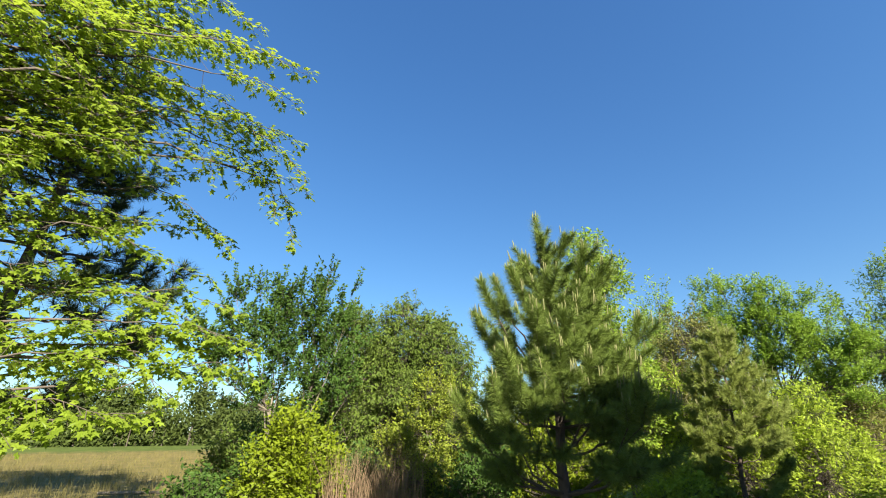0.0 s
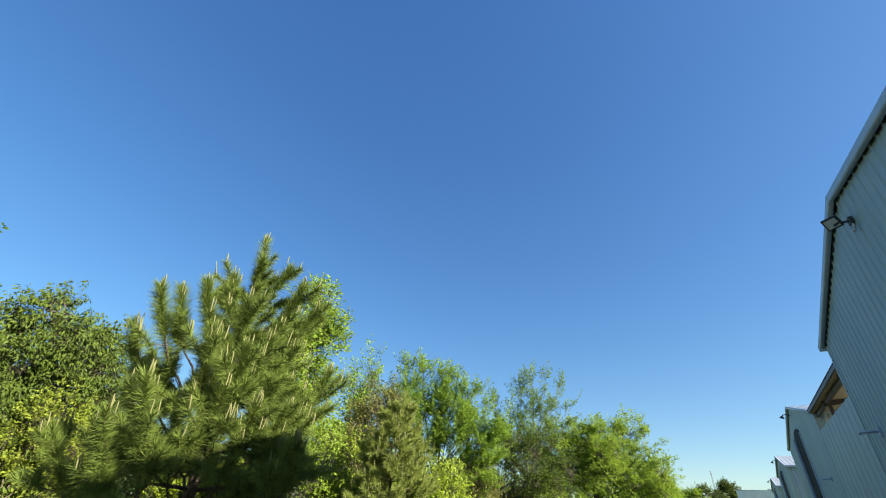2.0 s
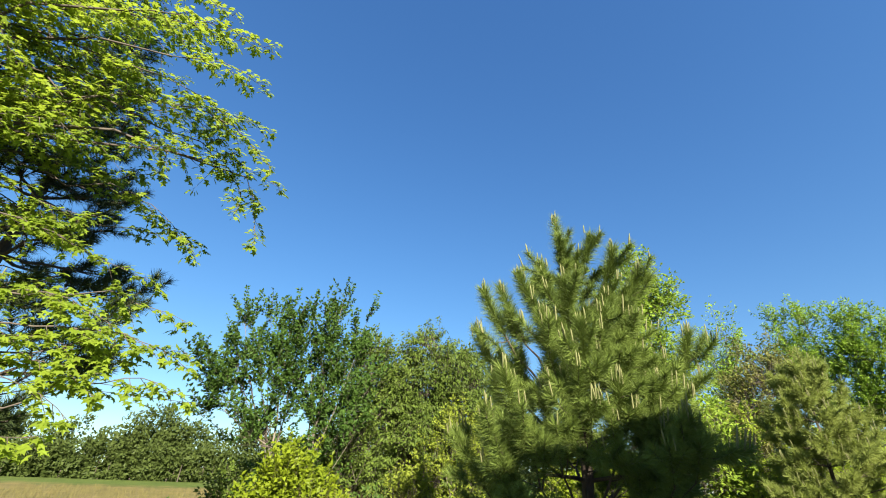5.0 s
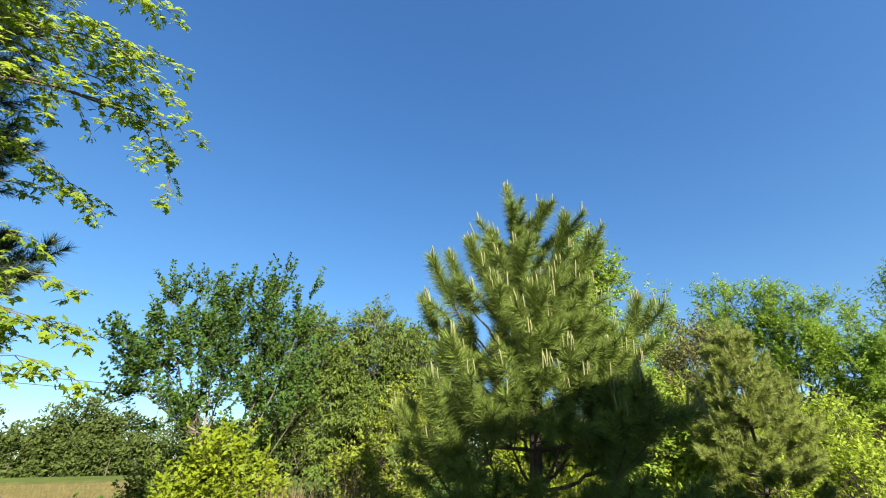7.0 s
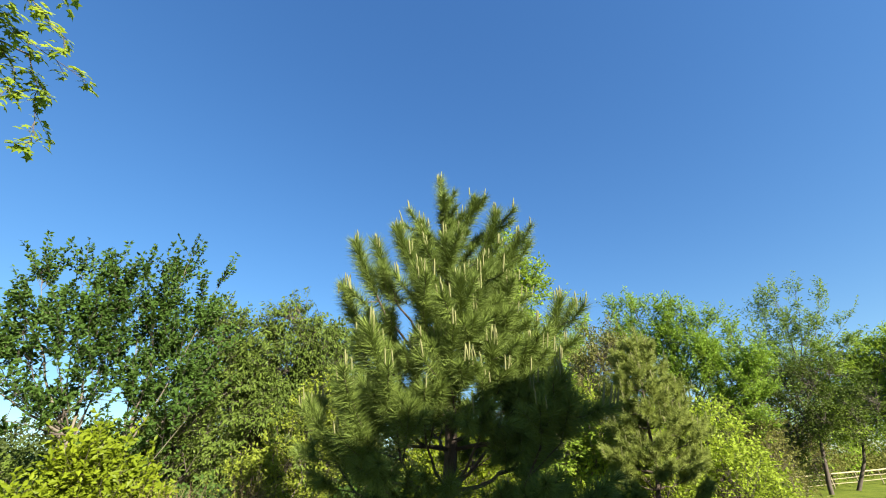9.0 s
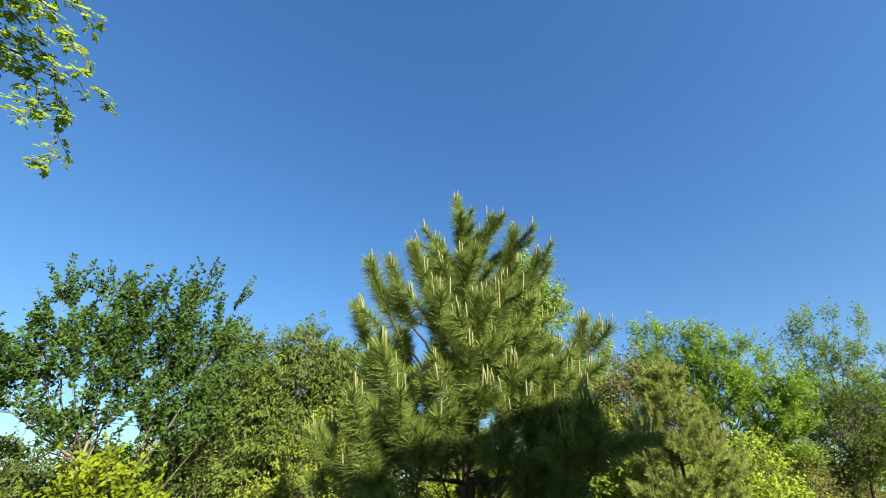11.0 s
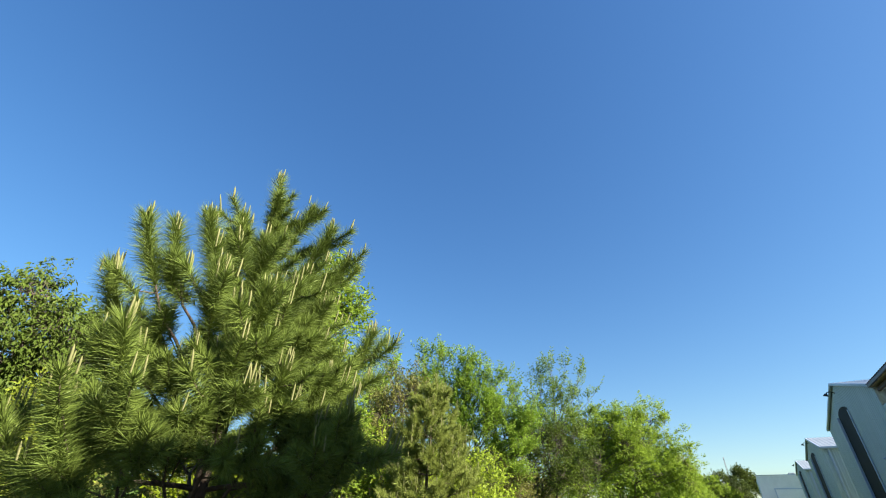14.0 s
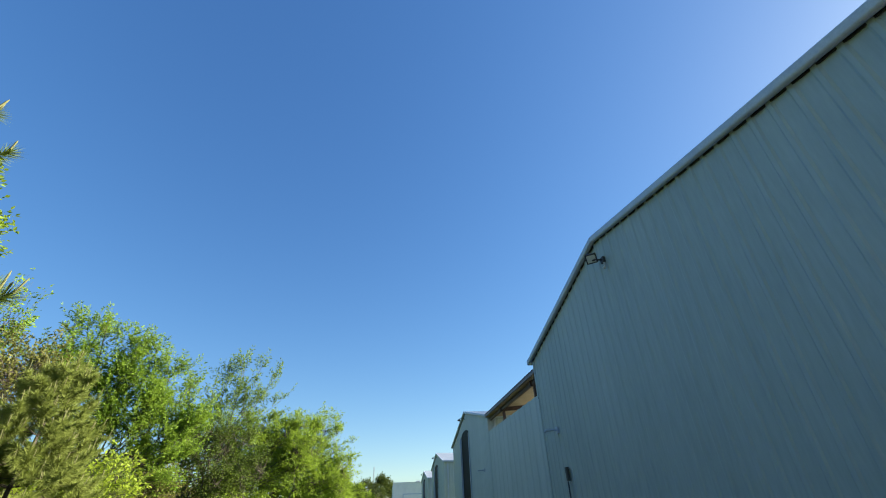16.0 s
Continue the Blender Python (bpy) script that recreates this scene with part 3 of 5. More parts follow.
def pine(name, label, base, tip, shape, whorls, leaders=(), needles=330, needle=0.185, width=0.0048, trunk=0.09, mat=None, candles=1.0, group="", cones=0, brush=0.42, thin=(0, 0), nodes=4, rise=0.6):
    """A long-needled pine: whorls of branches that turn up at their ends, side shoots clothed in brushes of needles, pale candles.
    shape: rows of height and branch length. leaders: tips of branches that stand out. thin: a side whose upper branches are short."""
    bx, by = base
    bz = float(ground_z(bx, by)) - 0.05
    origin = np.array([bx, by, bz])
    root = thing(name, (bx, by, bz), label, "pine tree", group)
    top = np.array(tip) - origin
    h = top[2]
    line = top * np.linspace(0, 1, 14)[:, None]
    line[1:-1, :2] += rng.normal(0, 0.03, (12, 2))
    wood = [bent(line, trunk * np.linspace(1.15, 0.12, 14), 9)]
    heads = [(top - [0, 0, brush * 1.4], top, 3.0)]
    stalk = lambda z: np.array([np.interp(z, line[:, 2], line[:, 0]), np.interp(z, line[:, 2], line[:, 1]), z])

    def limb(c, e, lift, bright, count, thick, inner=0.1):
        """One branch from c to e, whose end turns up, with its side shoots."""
        q = np.linspace(0, 1, 8)[:, None]
        p = c + (e - c) * np.column_stack([q ** 0.8, q ** 0.8, (1 - lift) * q + lift * q ** 2.4])
        p[1:-1] += rng.normal(0, 0.02, (6, 3))
        long = np.linalg.norm(e - c)
        wood.append(bent(p, thick * np.linspace(1, 0.22, 8), 6))
        tipd = unit(unit(p[-1] - p[-2]) + [0, 0, 0.35])
        heads.append((p[-1] - tipd * min(brush, 0.8 * long), p[-1], bright))
        if bright > 2:
            heads.extend(((p[4], p[6], 0.1), (p[5], p[7], 0.1)))
        out = unit((e - c) * [1, 1, 0])
        for k in range(count):
            f = 0.95 - (0.95 - inner) * (k // 2 + rng.uniform(0, 0.7)) / max(1, count / 2)
            g = max(f, 0.12) * 7
            i = min(int(g), 6)
            at = p[i] * (1 - (g - i)) + p[i + 1] * (g - i)
            side = np.cross(unit(p[i + 1] - p[i]), [0, 0, 1.0]) * (1 if k % 2 else -1)
            d = unit(0.75 * out + rng.uniform(0.45, 1.1) * side + [0, 0, rng.uniform(-0.1, 0.75)] + rng.normal(0, 0.15, 3))
            reach = (0.22 + 0.42 * long * (1.05 - f)) * rng.uniform(0.7, 1.2)
            knee = at + d * reach * 0.6
            tip2 = knee + unit(d + [0, 0, rng.uniform(0.25, 0.9)]) * reach * 0.55
            wood.append(tubes(at, knee, thick * 0.36, thick * 0.28, 5)), wood.append(tubes(knee, tip2, thick * 0.28, thick * 0.16, 5))
            heads.append((tip2 - unit(tip2 - knee) * min(brush * 0.85, reach), tip2, 0.8 * bright))
            if reach > 0.42:
                for s in (-1, 1):
                    e3 = knee + unit(d + s * 0.8 * np.cross(d, [0, 0, 1.0]) + [0, 0, rng.uniform(0.1, 0.8)]) * reach * rng.uniform(0.4, 0.6)
                    wood.append(tubes(knee, e3, thick * 0.22, thick * 0.14, 4))
                    heads.append((knee + (e3 - knee) * 0.15, e3, 0.4 * bright))

    rows = np.array(shape, float)
    for w, z0 in enumerate(rows[0, 0] + (rows[-1, 0] - rows[0, 0]) * np.linspace(0, 1, whorls) ** 0.85):
        c = stalk(z0 - bz)
        u = (z0 - rows[0, 0]) / (rows[-1, 0] - rows[0, 0])
        k = int(rng.integers(4, 6)) - (u < 0.2)
        for j in range(k):
            az = 2 * np.pi * (j + rng.uniform(-0.3, 0.3)) / k + w * 2.1
            out = np.array([np.cos(az), np.sin(az), 0])
            long = np.interp(z0, rows[:, 0], rows[:, 1]) * rng.uniform(0.72, 1.1)
            if u > 0.5:
                long *= 1 - max(0.0, float(np.dot(out[:2], thin)))
            if long < 0.12:
                continue
            e = c + out * long + [0, 0, long * rise * rng.uniform(0.7, 1.2) * (0.55 + 0.75 * u)]
            limb(c, e, 0.55, 1.2 if u > 0.3 else 0.5, max(2, int(nodes * (0.35 + 1.25 * long / rows[:, 1].max()))), trunk * 0.3 * (1 - 0.5 * u), float(np.interp(u, [0.1, 0.3, 0.6], [0.52, 0.3, 0.05])))
    for *lead, twigs in leaders:
        e = np.array(lead, float) - origin
        reach = np.linalg.norm((e - stalk(e[2] - 0.8))[:2])
        c = stalk(max(e[2] - 0.35 - 0.8 * reach, rows[0, 0] - bz))
        limb(c, e, 0.6, 2.2, twigs, trunk * 0.22, float(np.interp(e[2], [3.0, 4.2], [0.5, 0.1])))
    child("trunk", mesh_np("trunk", *join(wood), M_PINEBARK, smooth=True), root)
    a, b = np.array([r[0] for r in heads]), np.array([r[1] for r in heads])
    bright = np.array([r[2] for r in heads])
    n = len(a)
    axis, length = unit(b - a), np.linalg.norm(b - a, axis=1)
    count = (needles * np.clip(length / brush, 0.45, 1.5) * rng.uniform(0.75, 1.15, n)).astype(int)
    who = np.repeat(np.arange(n), count)
    m = len(who)
    s = rng.beta(1.25, 0.95, m)[:, None]
    lean = np.radians(rng.uniform(34, 80, m)[:, None] * (1.1 - 0.68 * s ** 4))
    ring = unit(np.cross(axis[who], ball(m)))
    d = axis[who] * np.cos(lean) + ring * np.sin(lean)
    d[:, 2] -= 0.07
    foot = a[who] + (b - a)[who] * s
    long = needle * rng.uniform(0.7, 1.12, (m, 1)) * np.clip(length / brush, 0.7, 1.0)[who][:, None]
    side = unit(np.cross(d, ball(m))) * width
    end = foot + unit(d + [0, 0, -0.05]) * long
    v = np.stack([foot - side * 0.5, foot + side * 0.5, end], 1).reshape(-1, 3)
    f = np.arange(m * 3).reshape(-1, 3)
    child("needles", mesh_np("needles", v, f, mat or M_NEEDLE), root)
    if candles:
        made = []
        for t, d, br in zip(b, axis, bright):
            crowd = br > 2 and candles > 1
            few = int(rng.integers(6, 9)) if crowd else min(6, rng.poisson(candles * br * 1.5))
            across = unit(rng.normal(0, 1, 3) * [1, 1, 0])
            base = rng.uniform(0.13, 0.21)
            for i in range(few):
                lift = unit(np.array([0, 0, 1.0]) + 0.3 * d + rng.normal(0, 0.06, 3))
                off = rng.normal(0, 0.034, 3) - 0.05 * (i > 4) * d if crowd else across * 0.042 * (i - (few - 1) / 2) + rng.normal(0, 0.012, 3)
                made.append((t + off - (0.012 * abs(i - (few - 1) / 2) - 0.02) * lift, lift * base * rng.uniform(0.75, 1.2), rng.uniform(0.0072, 0.0098), br))
        for p, d, w, _ in sorted((c for c in made if c[0][2] > 0.4 * h), key=lambda c: -c[3] + rng.uniform(0, 1.2))[:380]:
            ob = child("candle", CANDLE, root)
            d = Vector(d)
            ob.matrix_basis = Matrix.LocRotScale(Vector(p), d.to_track_quat("Z", "Y"), (w, w, d.length))
    if cones:
        pick = rng.choice(n, cones, replace=False)
        for p in b[pick] - axis[pick] * 0.3:
            v, f = join([tubes([p], [p - [0, 0, 0.045]], 0.012, 0.034, 8), tubes([p - [0, 0, 0.045]], [p - [0, 0, 0.1]], 0.034, 0.006, 8)])
            child("cone", mesh_np("cone", v, f, M_PINEBARK, smooth=True), root, "brown pine cone")
    return root


def tufts_of(name, label, mat, xy, height, per, width, lean=0.25, category="grass", spread=0.06):
    """Upright grass blades or stalks in tufts round the places xy, joined into one piece of stuff."""
    n = len(xy) * per
    at = np.repeat(xy, per, axis=0) + rng.normal(0, spread, (n, 2))
    at = np.column_stack([at, ground_z(at[:, 0], at[:, 1]) - 0.02])
    h = height * rng.uniform(0.45, 1.15, n)[:, None]
    d = rng.normal(0, lean, (n, 2))
    mid = at + np.column_stack([d * 0.35, np.full(n, 0.6)]) * h
    end = at + np.column_stack([d, np.full(n, 0.95)]) * h
    az = rng.uniform(0, np.pi, n)
    side = np.column_stack([np.cos(az), np.sin(az), np.zeros(n)]) * width
    v = np.stack([at - side, at + side, mid + side * 0.7, mid - side * 0.7, end], 1).reshape(-1, 3)
    k = np.arange(n)[:, None] * 5
    f = np.concatenate([k + [[0, 1, 2]], k + [[0, 2, 3]], k + [[3, 2, 4]]])
    ob = new(name, mesh_np(name, v, f, mat))
    return tagged(ob, label, category, kind="stuff")


# ---- ground ----
def ground():
    a = np.concatenate([-np.geomspace(2600, 72, 16), np.arange(-70, 70.1, 2.0), np.geomspace(72, 2600, 16)])
    b = np.concatenate([-np.geomspace(2600, 42, 16), np.arange(-40, 130.1, 2.0), np.geomspace(132, 2600, 16)])
    gx, gy = np.meshgrid(a, b, indexing="ij")
    gz = ground_z(gx, gy)
    near = (np.abs(gx) < 70) & (gy > -40) & (gy < 130)
    gz = gz + near * 0.035 * np.sin(gx * 0.9 + 1.3 * np.sin(gy * 0.31)) * np.cos(gy * 0.55)
    v = np.stack([gx, gy, gz], -1).reshape(-1, 3)
    nb = len(b)
    i, j = np.meshgrid(np.arange(len(a) - 1), np.arange(nb - 1), indexing="ij")
    k = (i * nb + j).ravel()
    f = np.stack([k, k + nb, k + nb + 1, k + 1], 1)
    ob = new("ground", mesh_np("ground", v, f, M_GROUND, smooth=True))
    return tagged(ob, "mown green lawn running into a tan meadow", "ground", kind="structure")


ground()

# ---- sheds ----
M_FASCIA = surface("dull_lilac_grey_metal", (0.085, 0.075, 0.10), (0.14, 0.125, 0.16), 2, 30, 0.5, 0, 0.05)


def sheet(start, end, low, high, place, pitch=0.305):
    """A ribbed metal sheet: quads. low, high: heights by run; place: (run, proud, z) to a point; pitch: from rib to rib."""
    prof = [(pitch * k, p) for k, p in ((0, 0), (0.56, 0), (0.66, 0.02), (0.84, 0.02), (0.94, 0))]
    us, ps = [], []
    u = start
    while u < end - 1e-6:
        for du, p in prof:
            if u + du < end:
                us.append(u + du), ps.append(p)
        u += pitch
    us.append(end), ps.append(0)
    v = []
    for u, p in zip(us, ps):
        v += [place(u, p, low(u)), place(u, p, high(u))]
    k = np.arange(len(us) - 1)[:, None] * 2
    return np.array(v), k + [[0, 2, 3, 1]]


def beam(a, b, w, h, bevel=0.015):
    """A bevelled bar from a to b: w across (level), h upright."""
    a, b = Vector(a), Vector(b)
    d = (b - a).normalized()
    side = d.cross(Vector((0, 0, 1))).normalized() if abs(d.z) < 0.95 else Vector((0, 1, 0))
    up = side.cross(d)
    bm = bmesh.new()
    m = Matrix((side, d, up)).transposed().to_4x4()
    m.translation = (a + b) / 2
    bmesh.ops.create_cube(bm, size=1.0, matrix=m @ Matrix.Diagonal((w, (b - a).length, h, 1)))
    if bevel:
        bmesh.ops.bevel(bm, geom=bm.edges[:], offset=bevel, segments=2, affect="EDGES", profile=0.6)
    return bm


def shed(x, y0, yp, y1, ze, zp, depth, label, sheet_mat, group="metal sheds in a row", door=None):
    """A gabled metal shed with its gable end in the plane x; ridge along +x."""
    zb = float(min(ground_z(x, y0), ground_z(x, y1))) - 0.15
    root = thing("metal_shed", (x, yp, zb), label, "building", group)

    ze, zp = ze - 0.16, zp - 0.16

    def roofline(y):
        return (ze + (zp - ze) * ((y - y0) / (yp - y0) if y < yp else (y1 - y) / (y1 - yp))) - zb

    loc = lambda X, Y, Z: (X - x, Y - yp, Z)
    z_e, z_p = ze - zb, zp - zb
    # core: a gabled prism just behind the sheets
    bm = bmesh.new()
    ring = [(y0 + 0.06, 0), (y1 - 0.06, 0), (y1 - 0.06, z_e - 0.06), (yp, z_p - 0.06), (y0 + 0.06, z_e - 0.06)]
    front = [bm.verts.new(loc(x + 0.05, y, z)) for y, z in ring]
    back = [bm.verts.new(loc(x + depth - 0.05, y, z)) for y, z in ring]
    bm.faces.new(front), bm.faces.new(back[::-1])
    for i in range(5):
        bm.faces.new((front[i], back[i], back[(i + 1) % 5], front[(i + 1) % 5]))
    part("wall_core", bm, sheet_mat, root)
    v, f = sheet(y0, y1, lambda u: 0.0, roofline, lambda u, p, z: loc(x - p, u, z))
    child("gable_wall", mesh_np("gable_wall", v, f, sheet_mat), root)
    v, f = sheet(x + 0.02, x + depth, lambda u: 0.0, lambda u: z_e, lambda u, p, z: loc(u, y0 - p, z))
    child("side_wall", mesh_np("side_wall", v, f, sheet_mat), root)
    v, f = sheet(x + 0.02, x + depth, lambda u: 0.0, lambda u: z_e, lambda u, p, z: loc(u, y1 + p, z))
    child("side_wall", mesh_np("side_wall", v, f, sheet_mat), root)
    for a, s in ((y0, -1), (y1, 1)):
        over, slope = 0.16, (zp - ze) / abs(yp - a)
        ya, za = a + s * over, z_e - slope * over + 0.05

        def place(u, p, t):
            yy = ya + (yp - ya) * t
            return loc(u, yy, za + (z_p + 0.05 - za) * t + p)

        v, f = sheet(x - 0.14, x + depth + 0.1, lambda u: 0.0, lambda u: 1.0, place)
        child("roof_sheet", mesh_np("roof_sheet", v, f, M_ROOF), root, "ribbed galvanised metal sheet")
        bm = beam(loc(x - 0.095, ya, za - 0.06), loc(x - 0.095, yp, z_p - 0.01), 0.10, 0.15, 0.035)
        part("rake_trim", bm, M_TRIM, root, "rounded white metal rake trim", True)
        # dark bar drawn in for the shadow line where the ribs meet the trim
        bm = beam(loc(x - 0.004, a, z_e - 0.066), loc(x - 0.004, yp, z_p - 0.066), 0.02, 0.04, 0)
        part("gap_shade_strip", bm, M_DARK, root, "dark strip standing in for the shaded gap under the trim")
        bm = beam(loc(x - 0.15, a + s * 0.17, z_e - 0.06), loc(x + depth, a + s * 0.17, z_e - 0.06), 0.15, 0.17, 0.03)
        part("gutter", bm, M_TRIM, root, "white metal eave gutter", True)
        bm = boxes((*loc(x - 0.026, a - 0.09 if s > 0 else a - 0.03, 0), *loc(x + 0.09, a + 0.03 if s > 0 else a + 0.09, z_e - 0.10)), bevel=0.022)
        part("corner_trim", bm, sheet_mat, root, "rounded metal corner trim", True)
        for z in (0.49, 1.28):
            bm = bmesh.new()
            rod(bm, loc(x - 0.034, a - s * 0.085, z_e - z), loc(x - 0.02, a - s * 0.085, z_e - z), 0.016, 0.02, 8)
            part("bolt", bm, M_DARK, root, "dark bolt head")
        bm = boxes((*loc(x + 0.30, a + s * 0.05 - 0.05, 0), *loc(x + 0.42, a + s * 0.05 + 0.05, z_e - 0.10)), bevel=0.022)
        part("downspout", bm, M_TRIM, root, "", True)
    if door:
        d0, d1, dz = door
        zt = dz - zb
        r = (d1 - d0) / 2
        bm = bmesh.new()
        arc = [(d0, 0), (d1, 0), (d1, zt - 0.25 * r)]
        arc += [(d0 + r + r * math.cos(t), zt - 0.25 * r + 0.25 * r * math.sin(t)) for t in np.linspace(0.2, math.pi - 0.2, 9)]
        arc += [(d0, zt - 0.25 * r)]
        f0 = [bm.verts.new(loc(x - 0.055, y, z)) for y, z in arc]
        f1 = [bm.verts.new(loc(x + 0.03, y, z)) for y, z in arc]
        bm.faces.new(f0), bm.faces.new(f1[::-1])
        for i in range(len(arc)):
            bm.faces.new((f0[i], f1[i], f1[(i + 1) % len(arc)], f0[(i + 1) % len(arc)]))
        part("door_panel", bm, M_GLASS_DARK, root, "tall dark arched door panel")
        for yy, out in ((d0, 0.07), (d1, 0.17)):
            part("door_jamb", boxes((*loc(x - out, yy - 0.06, 0), *loc(x - 0.02, yy + 0.06, zt - 0.22 * r)), bevel=0.01), M_TRIM, root, "white door jamb")
    return root


shed(4.36, 2.95, 9.2, 14.75, 6.66, 7.86, 22, "large pale grey-green ribbed metal shed with white trim", M_PANEL)
shed(5.0, 25.2, 32.2, 38.8, 6.72, 8.17, 20, "pale metal shed with a tall dark arched door", M_BOUNCEPANEL, door=(31.2, 34.1, 6.85))
shed(5.0, 45.6, 51.6, 57.2, 6.25, 7.45, 18, "smaller pale metal shed with a ribbed roof", M_BOUNCEPANEL, door=(50.6, 53.4, 6.2))
shed(5.0, 63.0, 68.5, 74.0, 5.75, 6.85, 16, "smaller pale metal shed far down the row", M_BOUNCEPANEL, door=(67.6, 70.0, 5.7))


def lean_to():
    """The roofed yard between two sheds: a ribbed screen wall, and an open roof on dark steel above it."""
    x, y0, y1 = 5.0, 14.95, 25.12
    zb = float(ground_z(x, y0)) - 0.1
    root = thing("roofed_yard", (x, y0, zb), "ribbed metal screen wall under an open roof on dark steel", "building")
    top = 5.73 - zb
    v, f = sheet(0, y1 - y0, lambda u: 0.0, lambda u: top, lambda u, p, z: (-1.6 * p, u, z), 0.74)
    child("screen_wall", mesh_np("screen_wall", v, f, M_BOUNCEPANEL), root)
    part("wall_core", boxes((0.012, 0.05, 0, 0.10, y1 - y0 - 0.05, top - 0.02)), M_BOUNCEPANEL, root)
    zr = 6.42 - zb
    bm = bmesh.new()
    ring = [(-0.1, zr), (5.5, zr + 0.45), (5.5, zr + 0.55), (-0.1, zr + 0.1)]
    a = [bm.verts.new((px, 0, pz)) for px, pz in ring]
    b = [bm.verts.new((px, y1 - y0, pz)) for px, pz in ring]
    bm.faces.new(a), bm.faces.new(b[::-1])
    for i in range(4):
        bm.faces.new((a[i], b[i], b[(i + 1) % 4], a[(i + 1) % 4]))
    part("roof_deck", bm, M_TAN, root, "tan boarded roof underside")
    part("fascia", boxes((-0.17, 0, zr + 0.02, -0.102, y1 - y0, zr + 0.15), bevel=0.015), M_FASCIA, root, "dull lilac-grey metal fascia")
    v, f = sheet(0, y1 - y0, lambda u: 0.0, lambda u: 1.0, lambda u, p, t: (-0.19 + 5.7 * t, u, zr + 0.155 + p + 0.45 * t), 0.3)
    child("roof_sheet", mesh_np("roof_sheet", v, f, M_FASCIA), root, "ribbed metal roof sheet")
    for y in (2.4, 7.4):
        part("rafter", beam((0.0, y, zr - 0.10), (5.4, y, zr + 0.34), 0.10, 0.18, 0.0), M_STEEL, root)
        part("post", boxes((0.14, y - 0.06, 0, 0.26, y + 0.06, zr - 0.10)), M_STEEL, root)
    for px in (0.12, 2.6, 5.0):
        part("purlin", boxes((px - 0.05, 0.05, zr - 0.16 + px * 0.082, px + 0.05, y1 - y0 - 0.05, zr - 0.015 + px * 0.082)), M_STEEL, root)
    return root


lean_to()


def floodlight(x, y, z, label):
    root = thing("floodlight", (x, y, z), label, "wall lamp", "lamps on the sheds")
    part("base", boxes((-0.06, -0.07, -0.07, 0.0, 0.07, 0.07), bevel=0.012), M_DARK, root)
    bm = bmesh.new()
    rod(bm, (-0.05, 0, 0), (-0.18, 0.02, 0.03), 0.02), rod(bm, (-0.18, 0.02, 0.03), (-0.26, 0.04, 0.0), 0.02)
    part("arm", bm, M_DARK, root, "", True)
    m = Matrix.Translation((-0.27, 0.05, 0.05)) @ Vector((-0.45, -0.6, -0.66)).to_track_quat("Z", "Y").to_matrix().to_4x4()
    bm = boxes((-0.125, -0.115, -0.07, 0.125, 0.115, 0.0), bevel=0.012)
    bm.transform(m)
    head = part("head", bm, M_DARK, root)
    bm = boxes((-0.095, -0.085, -0.004, 0.095, 0.085, 0.006))
    bm.transform(m)
    part("lens", bm, M_LENS, head, "frosted glass lamp front")
    bm = bmesh.new()
    rod(bm, (-0.02, -0.02, -0.06), (-0.05, -0.06, -0.20), 0.022), rod(bm, (-0.05, -0.06, -0.20), (-0.09, -0.05, -0.24), 0.03, 0.035)
    part("sensor", bm, M_LENS, root, "small white motion sensor", True)
    return root


floodlight(4.33, 9.0, 7.02, "black floodlight with a sensor on the metal gable")


def neck_lamp(x, y, z):
    root = thing("gooseneck_lamp", (x, y, z), "dark gooseneck lamp on the metal gable", "wall lamp", "lamps on the sheds")
    bm = bmesh.new()
    pts = [(0, 0, 0), (-0.16, 0, 0.10), (-0.32, 0, 0.08), (-0.40, 0, 0.0)]
    for a, b in zip(pts, pts[1:]):
        rod(bm, a, b, 0.022)
    part("arm", bm, M_DARK, root, "", True)
    bm = bmesh.new()
    rod(bm, (-0.40, 0, 0.02), (-0.43, 0, -0.10), 0.05, 0.13, 14)
    part("shade", bm, M_DARK, root, "", True)
    return root


for args in ((4.97, 32.3, 7.55), (4.97, 51.7, 6.9), (4.97, 68.6, 6.3)):
    neck_lamp(*args)


def pipe_arm(x, y, z):
    root = thing("wall_pipe", (x, y, z), "short white pipe arm standing out from the wall", "pipe")
    bm = bmesh.new()
    rod(bm, (0, 0, 0), (-0.34, 0, 0), 0.028), rod(bm, (-0.34, 0, 0), (-0.36, 0, -0.05), 0.03)
    part("pipe", bm, M_TRIM, root, "", True)
    part("flange", boxes((-0.03, -0.07, -0.09, 0.03, 0.07, 0.09), bevel=0.01), M_TRIM, root)
    return root


pipe_arm(4.33, 13.5, 4.10)
pipe_arm(4.97, 26.9, 4.0)


def meter_box(x, y, z):
    root = thing("electric_box", (x, y, z), "dark electric box with a conduit on the metal wall", "electric box")
    part("case", boxes((-0.08, -0.05, -0.16, 0.0, 0.05, 0.16), bevel=0.012), M_DARK, root)
    bm = bmesh.new()
    rod(bm, (-0.06, 0, -0.17), (-0.06, 0, -2.9), 0.02)
    part("conduit", bm, M_DARK, root, "", True)
    return root


meter_box(4.33, 13.16, 3.0)


